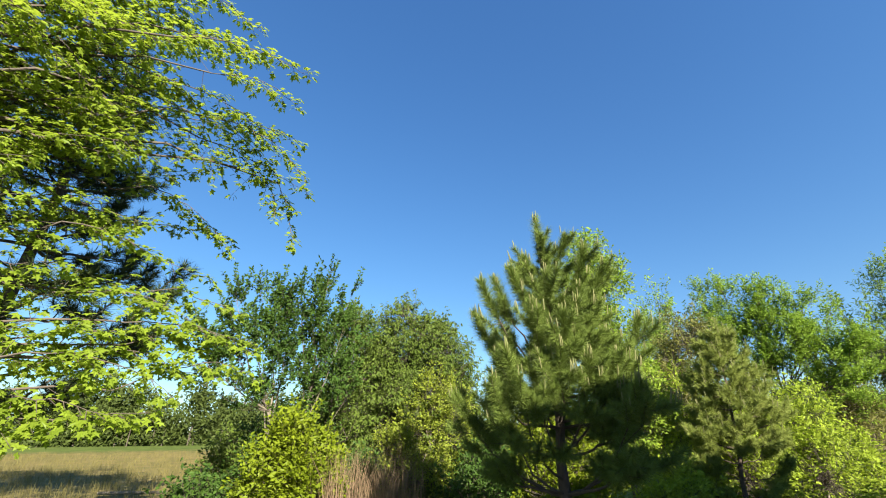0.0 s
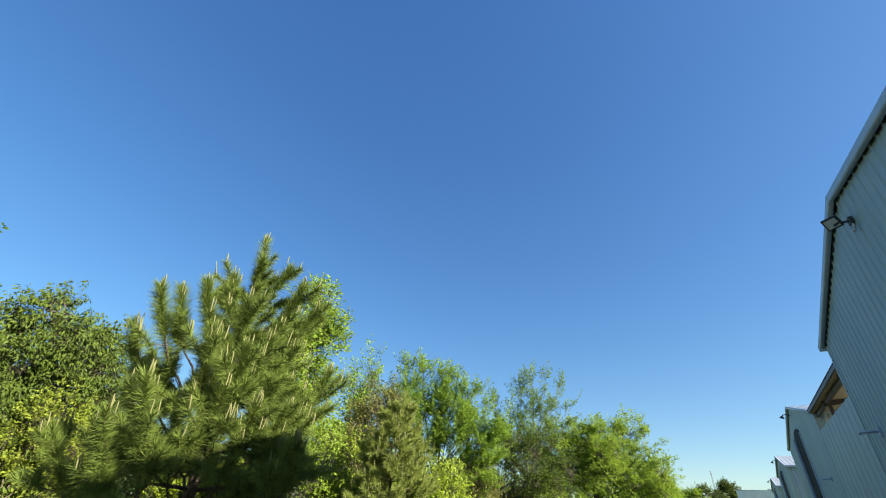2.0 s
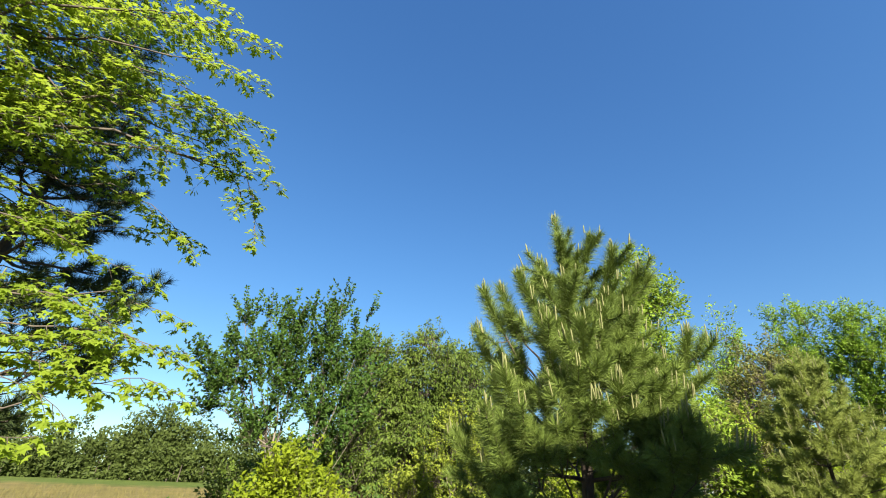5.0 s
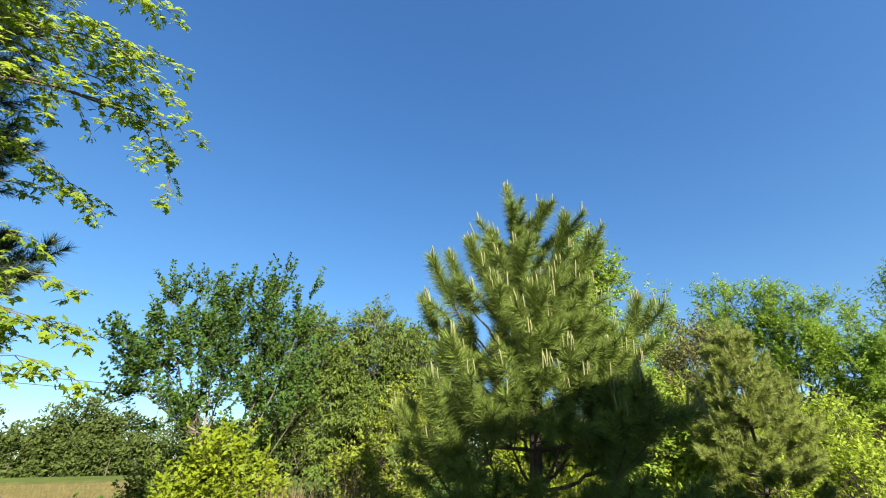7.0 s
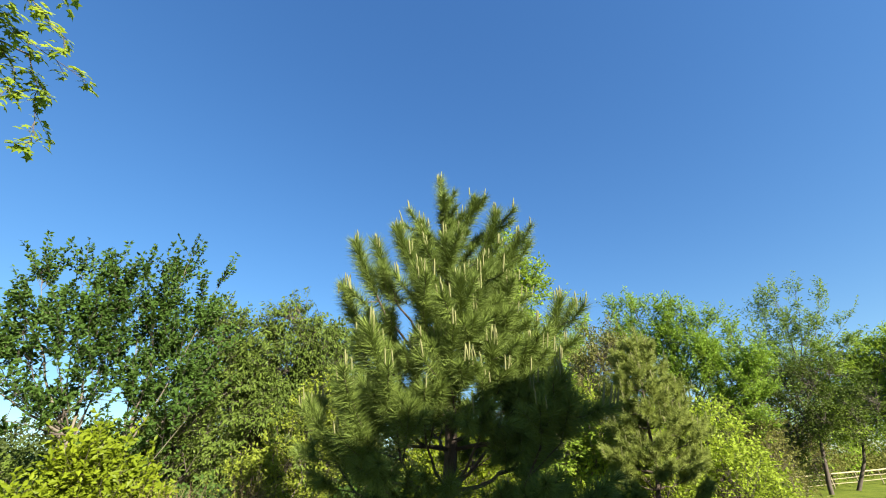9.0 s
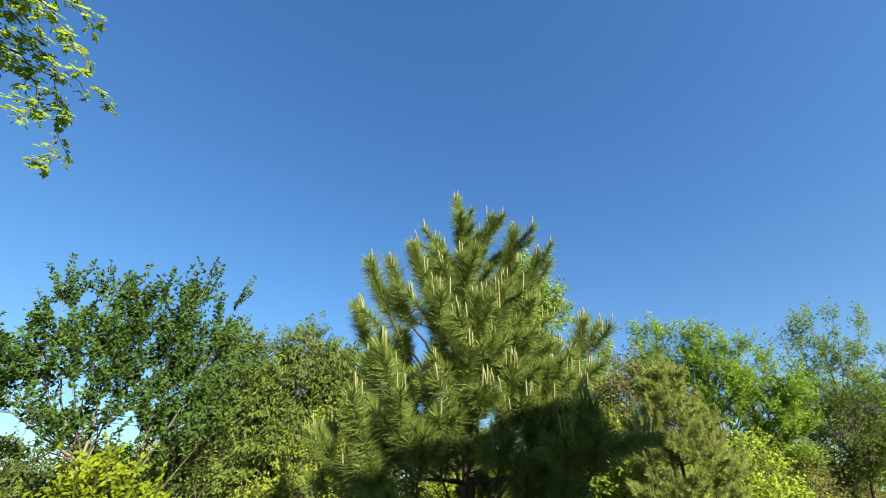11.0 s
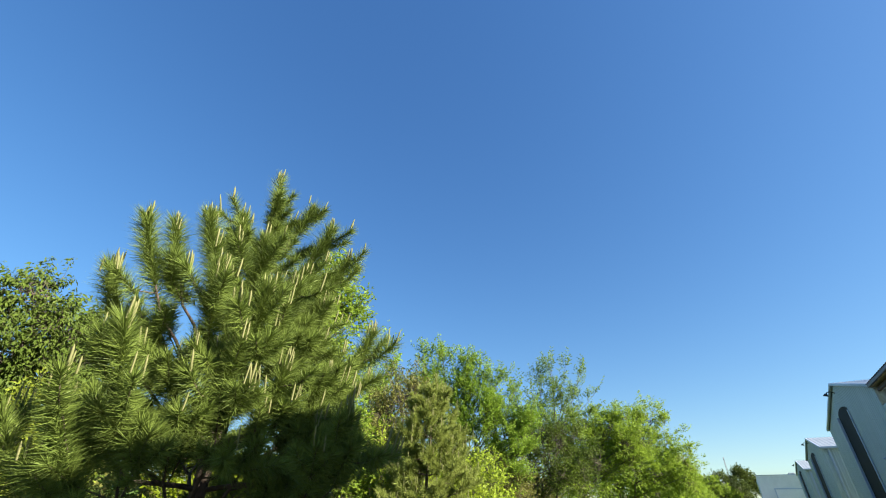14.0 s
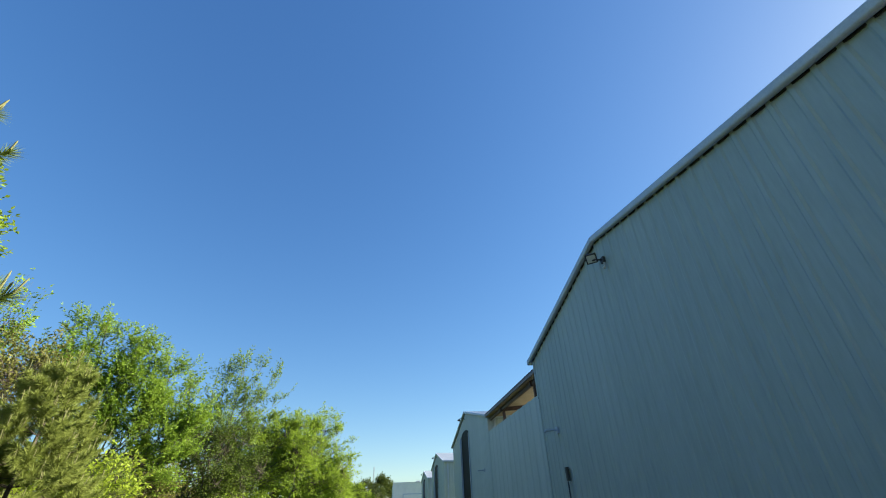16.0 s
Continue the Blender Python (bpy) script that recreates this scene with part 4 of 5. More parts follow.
def white_building():
    """A plain white block building across the end of the yard."""
    x0, x1, y = 0.9, 13.0, 92.0
    zb = float(ground_z(3, y)) - 0.1
    root = thing("white_building", (x0, y, zb), "plain white building with a wide sectional door", "building")
    h = 6.35 - zb
    part("wall", boxes((0, 0, 0, x1 - x0, 0.25, h), (0, 0.25, 0, 0.25, 14, h - 0.3), (x1 - x0 - 0.25, 0.25, 0, x1 - x0, 14, h - 0.3), (0.25, 13.75, 0, x1 - x0 - 0.25, 14, h - 0.3)), M_WHITEWALL, root)
    part("roof", boxes((0.25, 0.25, h - 0.6, x1 - x0 - 0.25, 13.75, h - 0.35)), M_ROOF, root)
    part("parapet_cap", boxes((-0.06, -0.05, h, x1 - x0 + 0.06, 0.31, h + 0.10), bevel=0.02), M_TRIM, root)
    door = part("door", boxes((2.0, -0.05, 0.05, 5.6, -0.004, 3.0)), M_DOORWHITE, root, "white sectional door")
    for k in range(4):
        part("door_panel", boxes((2.06, -0.075, 0.12 + 0.73 * k, 5.54, -0.052, 0.78 + 0.73 * k), bevel=0.01), M_DOORWHITE, door)
    part("door_frame", boxes((1.85, -0.09, 0, 1.998, -0.004, 3.15), (5.602, -0.09, 0, 5.75, -0.004, 3.15), (2.0, -0.09, 3.004, 5.6, -0.004, 3.15)), M_TRIM, root)
    for px in (4.5, 6.2):
        part("roof_vent", boxes((px, 3, h - 0.4, px + 0.9, 4, h + 0.45), bevel=0.05), M_ROOF, root)
    return root


white_building()


def dumpster(x, y, turn, lid_mat, label, size=1.0):
    z = float(ground_z(x, y))
    root = thing("dumpster", (x, y, z), label, "dumpster", "bins beside the yard")
    root.rotation_euler, root.scale = (0, 0, radians(turn)), (size, size, size)
    bm = bmesh.new()
    a = [bm.verts.new(p) for p in ((-0.9, -0.65, 0.16), (0.9, -0.65, 0.16), (0.9, 0.65, 0.16), (-0.9, 0.65, 0.16))]
    b = [bm.verts.new(p) for p in ((-1.05, -0.8, 1.35), (1.05, -0.8, 1.35), (1.05, 0.8, 1.65), (-1.05, 0.8, 1.65))]
    bm.faces.new(a[::-1]), bm.faces.new(b)
    for i in range(4):
        bm.faces.new((a[i], a[(i + 1) % 4], b[(i + 1) % 4], b[i]))
    part("body", bm, M_DARK, root)
    for s in (-1, 1):
        part("lid", beam((s * 0.54, -0.84, 1.41), (s * 0.54, 0.84, 1.71), 1.02, 0.06), lid_mat, root)
        part("side_pocket", boxes((s * 1.0 - 0.07, -0.5, 0.75, s * 1.0 + 0.07, 0.5, 0.95)), M_DARK, root)
        for yy in (-0.5, 0.5):
            bm = bmesh.new()
            rod(bm, (s * 0.75 - 0.03, yy, 0.085), (s * 0.75 + 0.03, yy, 0.085), 0.085, None, 14)
            part("wheel", bm, M_TYRE, root, "", True)
    return root


dumpster(-1.3, 81.5, 8, M_DARK, "dark steel dumpster with closed lids on the grass")
dumpster(-3.3, 84.0, 40, M_BLUE, "small dark steel dumpster with blue lids", 0.6)
dumpster(3.7, 80.5, 4, M_DARK, "dark steel dumpster beside the metal shed")
dumpster(4.0, 88.0, -6, M_DARK, "dark steel dumpster standing by the yard")


def car(x, y, turn):
    z = float(ground_z(x, y))
    root = thing("car", (x, y, z), "silver pickup-sized car parked by the white building", "car")
    root.rotation_euler = (0, 0, radians(turn))
    bm = bmesh.new()
    prof = [(-2.3, 0.45), (-2.32, 0.95), (-1.5, 1.05), (-0.75, 1.62), (1.2, 1.68), (2.0, 1.05), (2.3, 1.0), (2.32, 0.45)]
    a = [bm.verts.new((-0.9, p, q)) for p, q in prof]
    b = [bm.verts.new((0.9, p, q)) for p, q in prof]
    bm.faces.new(a), bm.faces.new(b[::-1])
    for i in range(8):
        bm.faces.new((a[i], b[i], b[(i + 1) % 8], a[(i + 1) % 8]))
    bmesh.ops.bevel(bm, geom=bm.edges[:], offset=0.07, segments=3, affect="EDGES", profile=0.6)
    part("body", bm, M_CARPAINT, root, "", True)
    bm = bmesh.new()
    vs = [bm.verts.new(p) for p in ((-0.72, -1.46, 1.12), (0.72, -1.46, 1.12), (0.66, -0.83, 1.60), (-0.66, -0.83, 1.60))]
    bm.faces.new(vs)
    g = bmesh.ops.extrude_face_region(bm, geom=bm.faces[:])
    bmesh.ops.translate(bm, verts=[v for v in g["geom"] if isinstance(v, bmesh.types.BMVert)], vec=(0, -0.05, 0.04))
    part("windscreen", bm, M_CARGLASS, root)
    for s in (-1, 1):
        part("side_window", boxes((s * 0.905 - 0.012, -0.6, 1.12, s * 0.905 + 0.012, 1.2, 1.52), bevel=0.008), M_CARGLASS, root)
        part("headlight", boxes((s * 0.68 - 0.17, -2.36, 0.72, s * 0.68 + 0.17, -2.29, 0.9), bevel=0.02), M_LENS, root)
        for yy in (-1.4, 1.4):
            bm = bmesh.new()
            rod(bm, (s * 0.82 - 0.11, yy, 0.34), (s * 0.82 + 0.11, yy, 0.34), 0.34, None, 20)
            w = part("wheel", bm, M_TYRE, root, "", True)
            bm = bmesh.new()
            rod(bm, (s * 0.82 - 0.118, yy, 0.34), (s * 0.82 + 0.118, yy, 0.34), 0.2, None, 16)
            part("rim", bm, M_CARPAINT, w)
    part("bumper", boxes((-0.85, -2.42, 0.4, 0.85, -2.30, 0.62), bevel=0.04), M_DARK, root)
    return root


car(1.5, 88.5, 4)


# ---- fence ----
def fence():
    way = [Vector((-15.4, 31.0)), Vector((-14.86, 33.4)), Vector((-12.84, 43.9)), Vector((-12.0, 50.0)), Vector((-11.4, 58.2)), Vector((-10.4, 68.3)), Vector((-8.9, 86.6))]
    pts = []
    for a, b in zip(way, way[1:]):
        n = max(1, round((b - a).length / 2.4))
        pts += [a.lerp(b, k / n) for k in range(n)]
    pts.append(way[-1])
    z0 = float(ground_z(*way[0]))
    root = thing("rail_fence", (way[0].x, way[0].y, z0), "cream weathered wooden post and rail fence on the lawn edge", "fence")
    at = [Vector((p.x - way[0].x, p.y - way[0].y, float(ground_z(p.x, p.y)) - z0)) for p in pts]
    for k, p in enumerate(at):
        lean = rng.normal(0, 0.02, 2)
        part("post", beam((p.x, p.y, p.z - 0.1), (p.x + lean[0], p.y + lean[1], p.z + 0.90), 0.065, 0.065, 0.008), M_FENCE, root)
    for p, q in zip(at, at[1:]):
        for h, w in ((0.87, 0.075), (0.58, 0.035), (0.30, 0.035)):
            j = rng.normal(0, 0.012, 2)
            part("rail", beam((p.x + 0.06, p.y, p.z + h + j[0]), (q.x + 0.06, q.y, q.z + h + j[1]), 0.035, w, 0.005), M_FENCE, root)
    return root


fence()


def leaning_pole(x, y, dx, dy, h, r, label):
    """A thin bare pole stuck in the ground, leaning."""
    z = float(ground_z(x, y))
    bm = bmesh.new()
    rod(bm, (0, 0, -0.1), (dx * 0.55, dy * 0.55, h * 0.5), r, r * 0.85, 7)
    rod(bm, (dx * 0.55, dy * 0.55, h * 0.5), (dx, dy, h), r * 0.85, r * 0.6, 7)
    me = bpy.data.meshes.new("leaning_pole")
    bm.to_mesh(me), bm.free()
    me.materials.append(M_FENCE if h < 2 else M_PALEBARK)
    ob = tagged(new("leaning_pole", me), label, "pole", "poles leaning by the fence")
    ob.location = (x, y, z)


leaning_pole(-11.63, 26.9, -0.35, 0.0, 1.35, 0.045, "pale pole leaning at the near end of the fence")
for k in range(22):
    y = 55 + 0.95 * k + rng.normal(0, 0.3)
    leaning_pole(-12.3 + 0.085 * (y - 55) + rng.normal(0, 0.45), y, -0.9 - rng.uniform(0, 0.8), rng.normal(-0.3, 0.4), rng.uniform(2.0, 3.0), rng.uniform(0.03, 0.055), "bare leaning stem standing among the fence posts")

# ---- trees ----
rng = np.random.default_rng(21)
pine("young_pine", "young green pine with pale upright candles on the lawn", (-4.78, 3.58), (-4.98, 3.70, 6.40),
     [(1.45, 1.5), (2.0, 1.6), (2.5, 1.35), (3.0, 1.1), (3.7, 0.85), (4.4, 0.58), (5.1, 0.3), (5.8, 0.13)], 13,
     [(-4.48, 4.0, 5.84, 3), (-4.24, 4.17, 5.5, 3), (-4.21, 4.52, 5.18, 3), (-4.55, 2.75, 5.0, 2), (-4.76, 2.54, 4.84, 1), (-4.78, 2.28, 4.78, 1), (-5.55, 3.61, 5.6, 3), (-3.76, 4.67, 4.08, 7), (-5.0, 2.24, 4.25, 1), (-3.89, 2.17, 3.42, 5), (-5.9, 2.2, 3.0, 4),
      (-3.61, 3.05, 3.98, 6), (-3.99, 2.74, 4.2, 5), (-2.95, 3.62, 2.9, 7), (-4.3, 3.3, 4.9, 4), (-4.9, 3.3, 5.45, 4), (-3.85, 3.55, 4.3, 5), (-4.2, 2.1, 2.9, 5), (-4.4, 4.0, 4.7, 5), (-4.9, 3.75, 5.7, 3), (-4.4, 4.1, 4.95, 4), (-4.25, 4.3, 4.45, 5),
      (-3.75, 3.0, 3.45, 6), (-3.65, 3.45, 3.35, 6), (-4.2, 2.8, 3.2, 5), (-3.7, 4.0, 3.4, 6)],
     needles=560, needle=0.205, width=0.0066, trunk=0.10, candles=1.5, thin=(-0.45, -0.72), nodes=6, brush=0.46)
pine("young_pine", "smaller grey-green pine with a bare lower trunk on the lawn", (-7.25, 10.6), (-7.16, 11.22, 5.45),
     [(0.75, 1.0), (1.4, 1.2), (2.1, 1.2), (2.9, 1.0), (3.8, 0.66), (4.9, 0.25)], 14, needles=270, needle=0.2, trunk=0.06, mat=M_NEEDLE_FAR, candles=0.4, width=0.0105, rise=0.6, nodes=6)
pine("young_pine", "tall pine with cones behind the maple, coloured as shaded", (-6.6, -5.0), (-6.5, -4.8, 10.5),
     [(2.6, 1.9), (4.5, 1.85), (6.0, 1.35), (8.5, 0.7), (10.0, 0.3)], 15, [(-6.7, -2.75, 5.15, 6), (-6.3, -3.0, 4.4, 5)], needles=170, needle=0.22, width=0.010, trunk=0.12, mat=M_SHADENEEDLE, candles=0.1, rise=0.3, cones=14, nodes=6)

rng = np.random.default_rng(22)
MAPLE_EDGE = [(-4.8, -0.83, 5.99), (-4.22, -0.9, 5.93), (-4.2, -1.02, 6.5), (-3.35, -1.03, 7.05), (-3.9, -1.12, 6.92), (-3.8, -1.51, 7.75), (-4.0, -1.91, 8.4), (-4.4, -2.2, 7.85), (-4.2, -2.0, 8.1), (-5.8, -1.95, 5.4), (-5.55, -1.9, 5.12), (-4.3, -1.45, 6.5),
        (-4.5, -1.57, 6.3), (-4.8, -1.94, 4.32), (-4.9, -1.45, 3.9), (-4.7, -1.3, 3.5), (-4.7, -1.2, 3.3), (-4.7, -1.1, 2.98), (-4.5, -2.0, 3.66), (-4.7, -1.76, 3.3), (-4.5, -1.84, 2.9), (-4.3, -1.94, 2.7), (-4.3, -2.14, 2.55), (-4.0, -2.31, 2.5)]
MAPLE_LIMBS = [((x + rng.uniform(-0.5, 0.8), y - rng.uniform(1.2, 1.9), z + (rng.uniform(-0.1, 0.8) if z > 4.6 else rng.uniform(-0.3, 0.4))), (x, y, z), rng.uniform(0.05, 0.2)) for x, y, z in MAPLE_EDGE]
MAPLE_LIMBS[0] = ((-4.5, -2.5, 6.45), MAPLE_EDGE[0], 0.06)
MAPLE_LIMBS += [((-4.75, -1.3, 6.05), (-4.66, -0.92, 4.93), 0.12), ((-4.7, -1.6, 6.15), (-4.6, -1.25, 5.3), 0.1)]
for n in range(105):
    x, y, z = rng.uniform(-5.4, -3.2), rng.uniform(-3.6, -1.9), rng.uniform(2.6, 9.4)
    if (z < 5.2 and rng.random() < 0.55) or y > -2.6:
        continue
    MAPLE_LIMBS.append(((x + rng.uniform(-0.7, 0.9), y - rng.uniform(0.7, 1.5), z + rng.uniform(-0.7, 0.6)), (x, y, z), rng.uniform(0.0, 0.25)))
maple("maple_tree", "maple with fresh yellow-green lobed leaves in sunlight", (-3.7, -5.9), 0.11, MAPLE_LIMBS, 0.10, M_MAPLE, M_TWIG)

rng = np.random.default_rng(23)
# out-of-view tree, added only to cast shade on the meadow
tree("maple_tree", "unseen tall maple added to shade the meadow", (-2.6, -11.5),
     [(-3.0, -8.4, 13.8, 4.0, 3.8, 3.6), (-2.0, -5.2, 13.0, 2.5, 1.8, 2.0), (-2.0, -12.6, 13.4, 4.6, 4.4, 4.0), (-2.6, -16.0, 11.5, 4.4, 4.0, 4.0), (-2.6, -12.0, 9.2, 3.6, 3.4, 2.6), (-2.8, -9.0, 17.6, 3.6, 3.6, 3.4), (-2.4, -14.5, 17.2, 4.4, 4.4, 4.0)],
     M_MAPLE, M_BARK, twigs=1500, per=12, leaf=0.42, trunk=0.3, spread=0.3, clumps=4)
rng = np.random.default_rng(24)
vase_tree("mulberry_tree", "slender tree with pale stems and dark olive leaves", (-12.0, -0.86), (-12.0, -0.98, 3.10),
          [(-12.0, -2.4, 6.15), (-11.9, -1.1, 6.15), (-11.6, -2.4, 4.00), (-11.7, -2.8, 4.75), (-11.8, -2.65, 4.45), (-11.7, -2.5, 3.50), (-11.7, -2.3, 5.05), (-11.5, -1.7, 5.15), (-11.6, -1.2, 5.15), (-12.2, -0.6, 5.50), (-11.5, -1.6, 3.00), (-11.5, -0.8, 4.40), (-11.5, -1.3, 3.90)],
          M_DARKLEAF, M_PALEBARK, 0.05, 0.105, 19, 0.7, 3, 0.66, 12, 4, 0.09, 0.75, 0.15, lowest=0.1,
          stems=[((-12.0, -0.92, 2.00), (-12.0, -1.3, 3.80), (-12.0, -1.7, 6.30)), ((-12.0, -0.95, 2.40), (-12.0, -0.7, 4.00), (-12.0, -0.9, 5.70)), ((-11.9, -0.1, 0.00), (-12.0, 0.0, 3.60), (-12.0, 0.2, 6.95)), ((-11.95, -0.05, 2.60), (-12.1, 0.25, 4.00), (-12.0, 0.95, 6.40)), ((-11.95, -0.08, 2.80), (-12.0, -0.1, 4.00), (-11.9, -0.6, 6.25)),
                 ((-11.95, 0.02, 3.00), (-11.9, 0.2, 4.20), (-12.0, -0.15, 6.30)), ((-11.95, -0.05, 2.00), (-11.7, 0.5, 3.20), (-11.6, 1.3, 4.65)), ((-11.95, -0.05, 2.40), (-11.7, -0.1, 3.40), (-11.5, 0.3, 4.65)), ((-11.95, -0.05, 1.40), (-11.5, 0.4, 2.20), (-11.4, 1.0, 3.30)),
                 ((-11.95, -0.05, 2.60), (-11.6, 0.5, 3.80), (-11.6, 0.8, 5.45)), ((-11.95, -0.05, 1.20), (-11.5, -0.2, 2.00), (-11.3, -0.5, 3.20))])
rng = np.random.default_rng(25)
tree("elm_tree", "dense rounded olive-green tree hung with vines", (-14.0, 3.9),
     [(-13.8, 3.8, 5.0, 1.7, 1.7, 2.0), (-13.5, 4.8, 4.5, 1.4, 1.1, 1.8), (-13.8, 2.8, 4.75, 1.3, 1.0, 1.8), (-13.3, 4.2, 2.8, 1.6, 1.9, 1.8), (-13.1, 2.6, 3.0, 1.2, 1.2, 1.7), (-12.9, 4.0, 1.2, 1.5, 2.0, 1.2)],
     M_OLIVE, M_BARK, twigs=3300, per=24, leaf=0.132, trunk=0.13, up=0.25, ragged=0.07, spread=0.05, full=0.9, shoots=0.02, shoot=0.2, shape=NARROW, droop=0.75, clumps=9, clump=0.3)
tree("elm_tree", "gnarled olive-green tree with an open crown", (-13.6, 1.5),
     [(-13.9, 1.5, 5.7, 0.8, 0.8, 0.7), (-13.8, 1.2, 4.7, 0.9, 0.9, 0.8), (-13.5, 2.0, 4.2, 0.8, 0.8, 1.0), (-13.2, 1.0, 3.0, 0.9, 1.0, 1.3), (-13.0, 0.2, 1.8, 1.0, 1.2, 1.3)], M_OLIVE, M_BARK, twigs=1000, per=22, leaf=0.11, trunk=0.11, ragged=0.2)
tree("vine_thicket", "yellow-green leafy vine climbing the tree", (-11.8, 3.3),
     [(-12.0, 3.9, 3.4, 0.45, 0.55, 0.7), (-11.9, 3.3, 2.3, 0.5, 0.7, 0.8), (-11.8, 4.5, 2.6, 0.5, 0.6, 1.2), (-11.7, 2.6, 1.6, 0.5, 0.6, 0.7), (-11.6, 3.6, 1.0, 0.7, 1.0, 0.8)], M_KHAKI, M_BARK, twigs=800, per=22, leaf=0.1, trunk=0.05, category="vine", up=0.1)
tree("shrub", "yellow-green shrub thick with small leaves", (-10.4, -0.4),
     [(-10.5, -0.35, 1.65, 0.65, 0.6, 0.85), (-10.4, 0.2, 1.2, 0.6, 0.55, 0.8), (-10.4, -0.75, 1.0, 0.6, 0.45, 0.7)], M_YELLOW, M_BARK, twigs=760, per=21, leaf=0.125, trunk=0.05, stems=4, category="shrub")
tree("elm_tree", "green tree standing close behind the pine", (-9.3, 9.0),
     [(-9.4, 8.9, 7.7, 0.7, 0.7, 0.85), (-9.3, 9.3, 7.0, 0.6, 0.6, 0.6), (-9.6, 8.5, 6.3, 0.8, 0.8, 0.9), (-9.4, 8.9, 4.8, 1.0, 1.0, 1.1), (-9.3, 9.3, 3.0, 1.2, 1.4, 1.3)], M_GREEN, M_BARK, twigs=1050, per=21, leaf=0.12, trunk=0.08, ragged=0.2, shoots=0.15)
rng = np.random.default_rng(26)
tree("locust_tree", "thin pale-stemmed tree with sparse pale leaves", (-13.6, 15.7),
     [(-13.2, 16.2, 7.8, 0.6, 0.6, 0.9), (-13.7, 15.8, 6.5, 0.8, 0.8, 1.1), (-13.4, 15.9, 5.0, 1.0, 1.0, 1.1), (-13.2, 15.5, 3.4, 1.2, 1.2, 1.3)], M_BRIGHT, M_PALEBARK, twigs=400, per=15, leaf=0.12, limbs=60, limb_twigs=16, trunk=0.06, stems=3, up=0.8, bare=0.2, shoots=0.4, shoot=0.9)
tree("budding_tree", "tree in reddish brown bud", (-10.9, 14.2),
     [(-10.8, 14.4, 5.7, 1.0, 1.0, 1.1), (-11.2, 14.0, 4.6, 1.1, 1.1, 1.2), (-11.2, 13.9, 3.3, 1.2, 1.2, 1.2), (-11.6, 12.6, 3.0, 1.2, 1.2, 1.6), (-11.0, 14.4, 1.6, 1.4, 1.6, 1.4)], M_BROWN, M_BARK, twigs=1500, per=18, leaf=0.105, trunk=0.08, up=0.5)
rng = np.random.default_rng(27)
vase_tree("ash_tree", "broad tree in fresh bright green leaf", (-11.4, 20.2), (-11.4, 20.1, 2.4),
          [(-13.0, 18.8, 8.65), (-12.2, 19.4, 8.75), (-11.3, 20.0, 8.45), (-10.6, 20.4, 8.05), (-9.9, 20.8, 7.35), (-9.3, 21.1, 6.65), (-8.9, 21.3, 5), (-12.4, 19.3, 7.25), (-11.2, 20.0, 7.05), (-10.2, 20.6, 6.45), (-12.8, 18.9, 5.3),
           (-11.6, 19.8, 4.9), (-10.4, 20.5, 4.4), (-9.4, 21.0, 4.1), (-13.6, 18.3, 7.05), (-12.4, 19.3, 3.6), (-11.0, 20.2, 3.4), (-10.2, 20.6, 3), (-9.4, 21.0, 3.2), (-9.0, 21.3, 4.3), (-8.8, 21.5, 5.6), (-9.6, 21.3, 5.2), (-10.0, 20.4, 5.8)],
          M_BRIGHT, M_TWIG, 0.12, 0.125, 25, 1.15, 5, 0.75, 10, 4, 0.2, 0.9, 0.2, lowest=0.2, shape=NARROW)
rng = np.random.default_rng(28)
vase_tree("ash_tree", "tall thin-topped tree with dark bare twigs and a leaning trunk", (-12.7, 34.7), (-12.3, 34.9, 2.8),
          [(-13.3, 34.6, 10.3), (-12.6, 34.9, 11.4), (-11.6, 35.3, 12), (-10.6, 35.7, 11.8), (-9.7, 36.0, 11.1), (-9.0, 36.2, 9.5), (-14.6, 34.1, 9.5), (-14.2, 34.3, 8.3), (-9.3, 36.1, 8.1), (-12.0, 35.2, 9.5), (-10.8, 35.6, 9.3),
           (-12.8, 34.8, 7.9), (-11.2, 35.4, 7.5), (-13.4, 34.5, 6.3), (-10.2, 35.8, 6.5)],
          M_PALE, M_TWIG, 0.12, 0.17, 15, 1.5, 4, 0.85, 7, 4, 0.3, 1.0, 0.15, shape=NARROW)
tree("willow_tree", "olive-green leafy tree with low branches over the fence", (-14.2, 32.6),
     [(-13.2, 33.0, 6.2, 1.9, 1.5, 1.7), (-11.2, 33.8, 5.8, 1.9, 1.5, 1.7), (-12.4, 33.4, 4.2, 2.3, 1.5, 1.6), (-10.0, 34.3, 4.4, 1.8, 1.4, 1.6), (-13.8, 33.0, 3.2, 1.7, 1.4, 1.2), (-15.2, 32.2, 4.6, 1.6, 1.4, 1.8)], M_OLIVE, M_TWIG, twigs=800, per=20, leaf=0.13, limbs=90, limb_twigs=22, trunk=0.11, stems=3, spread=0.15, clumps=4, ragged=0.18)
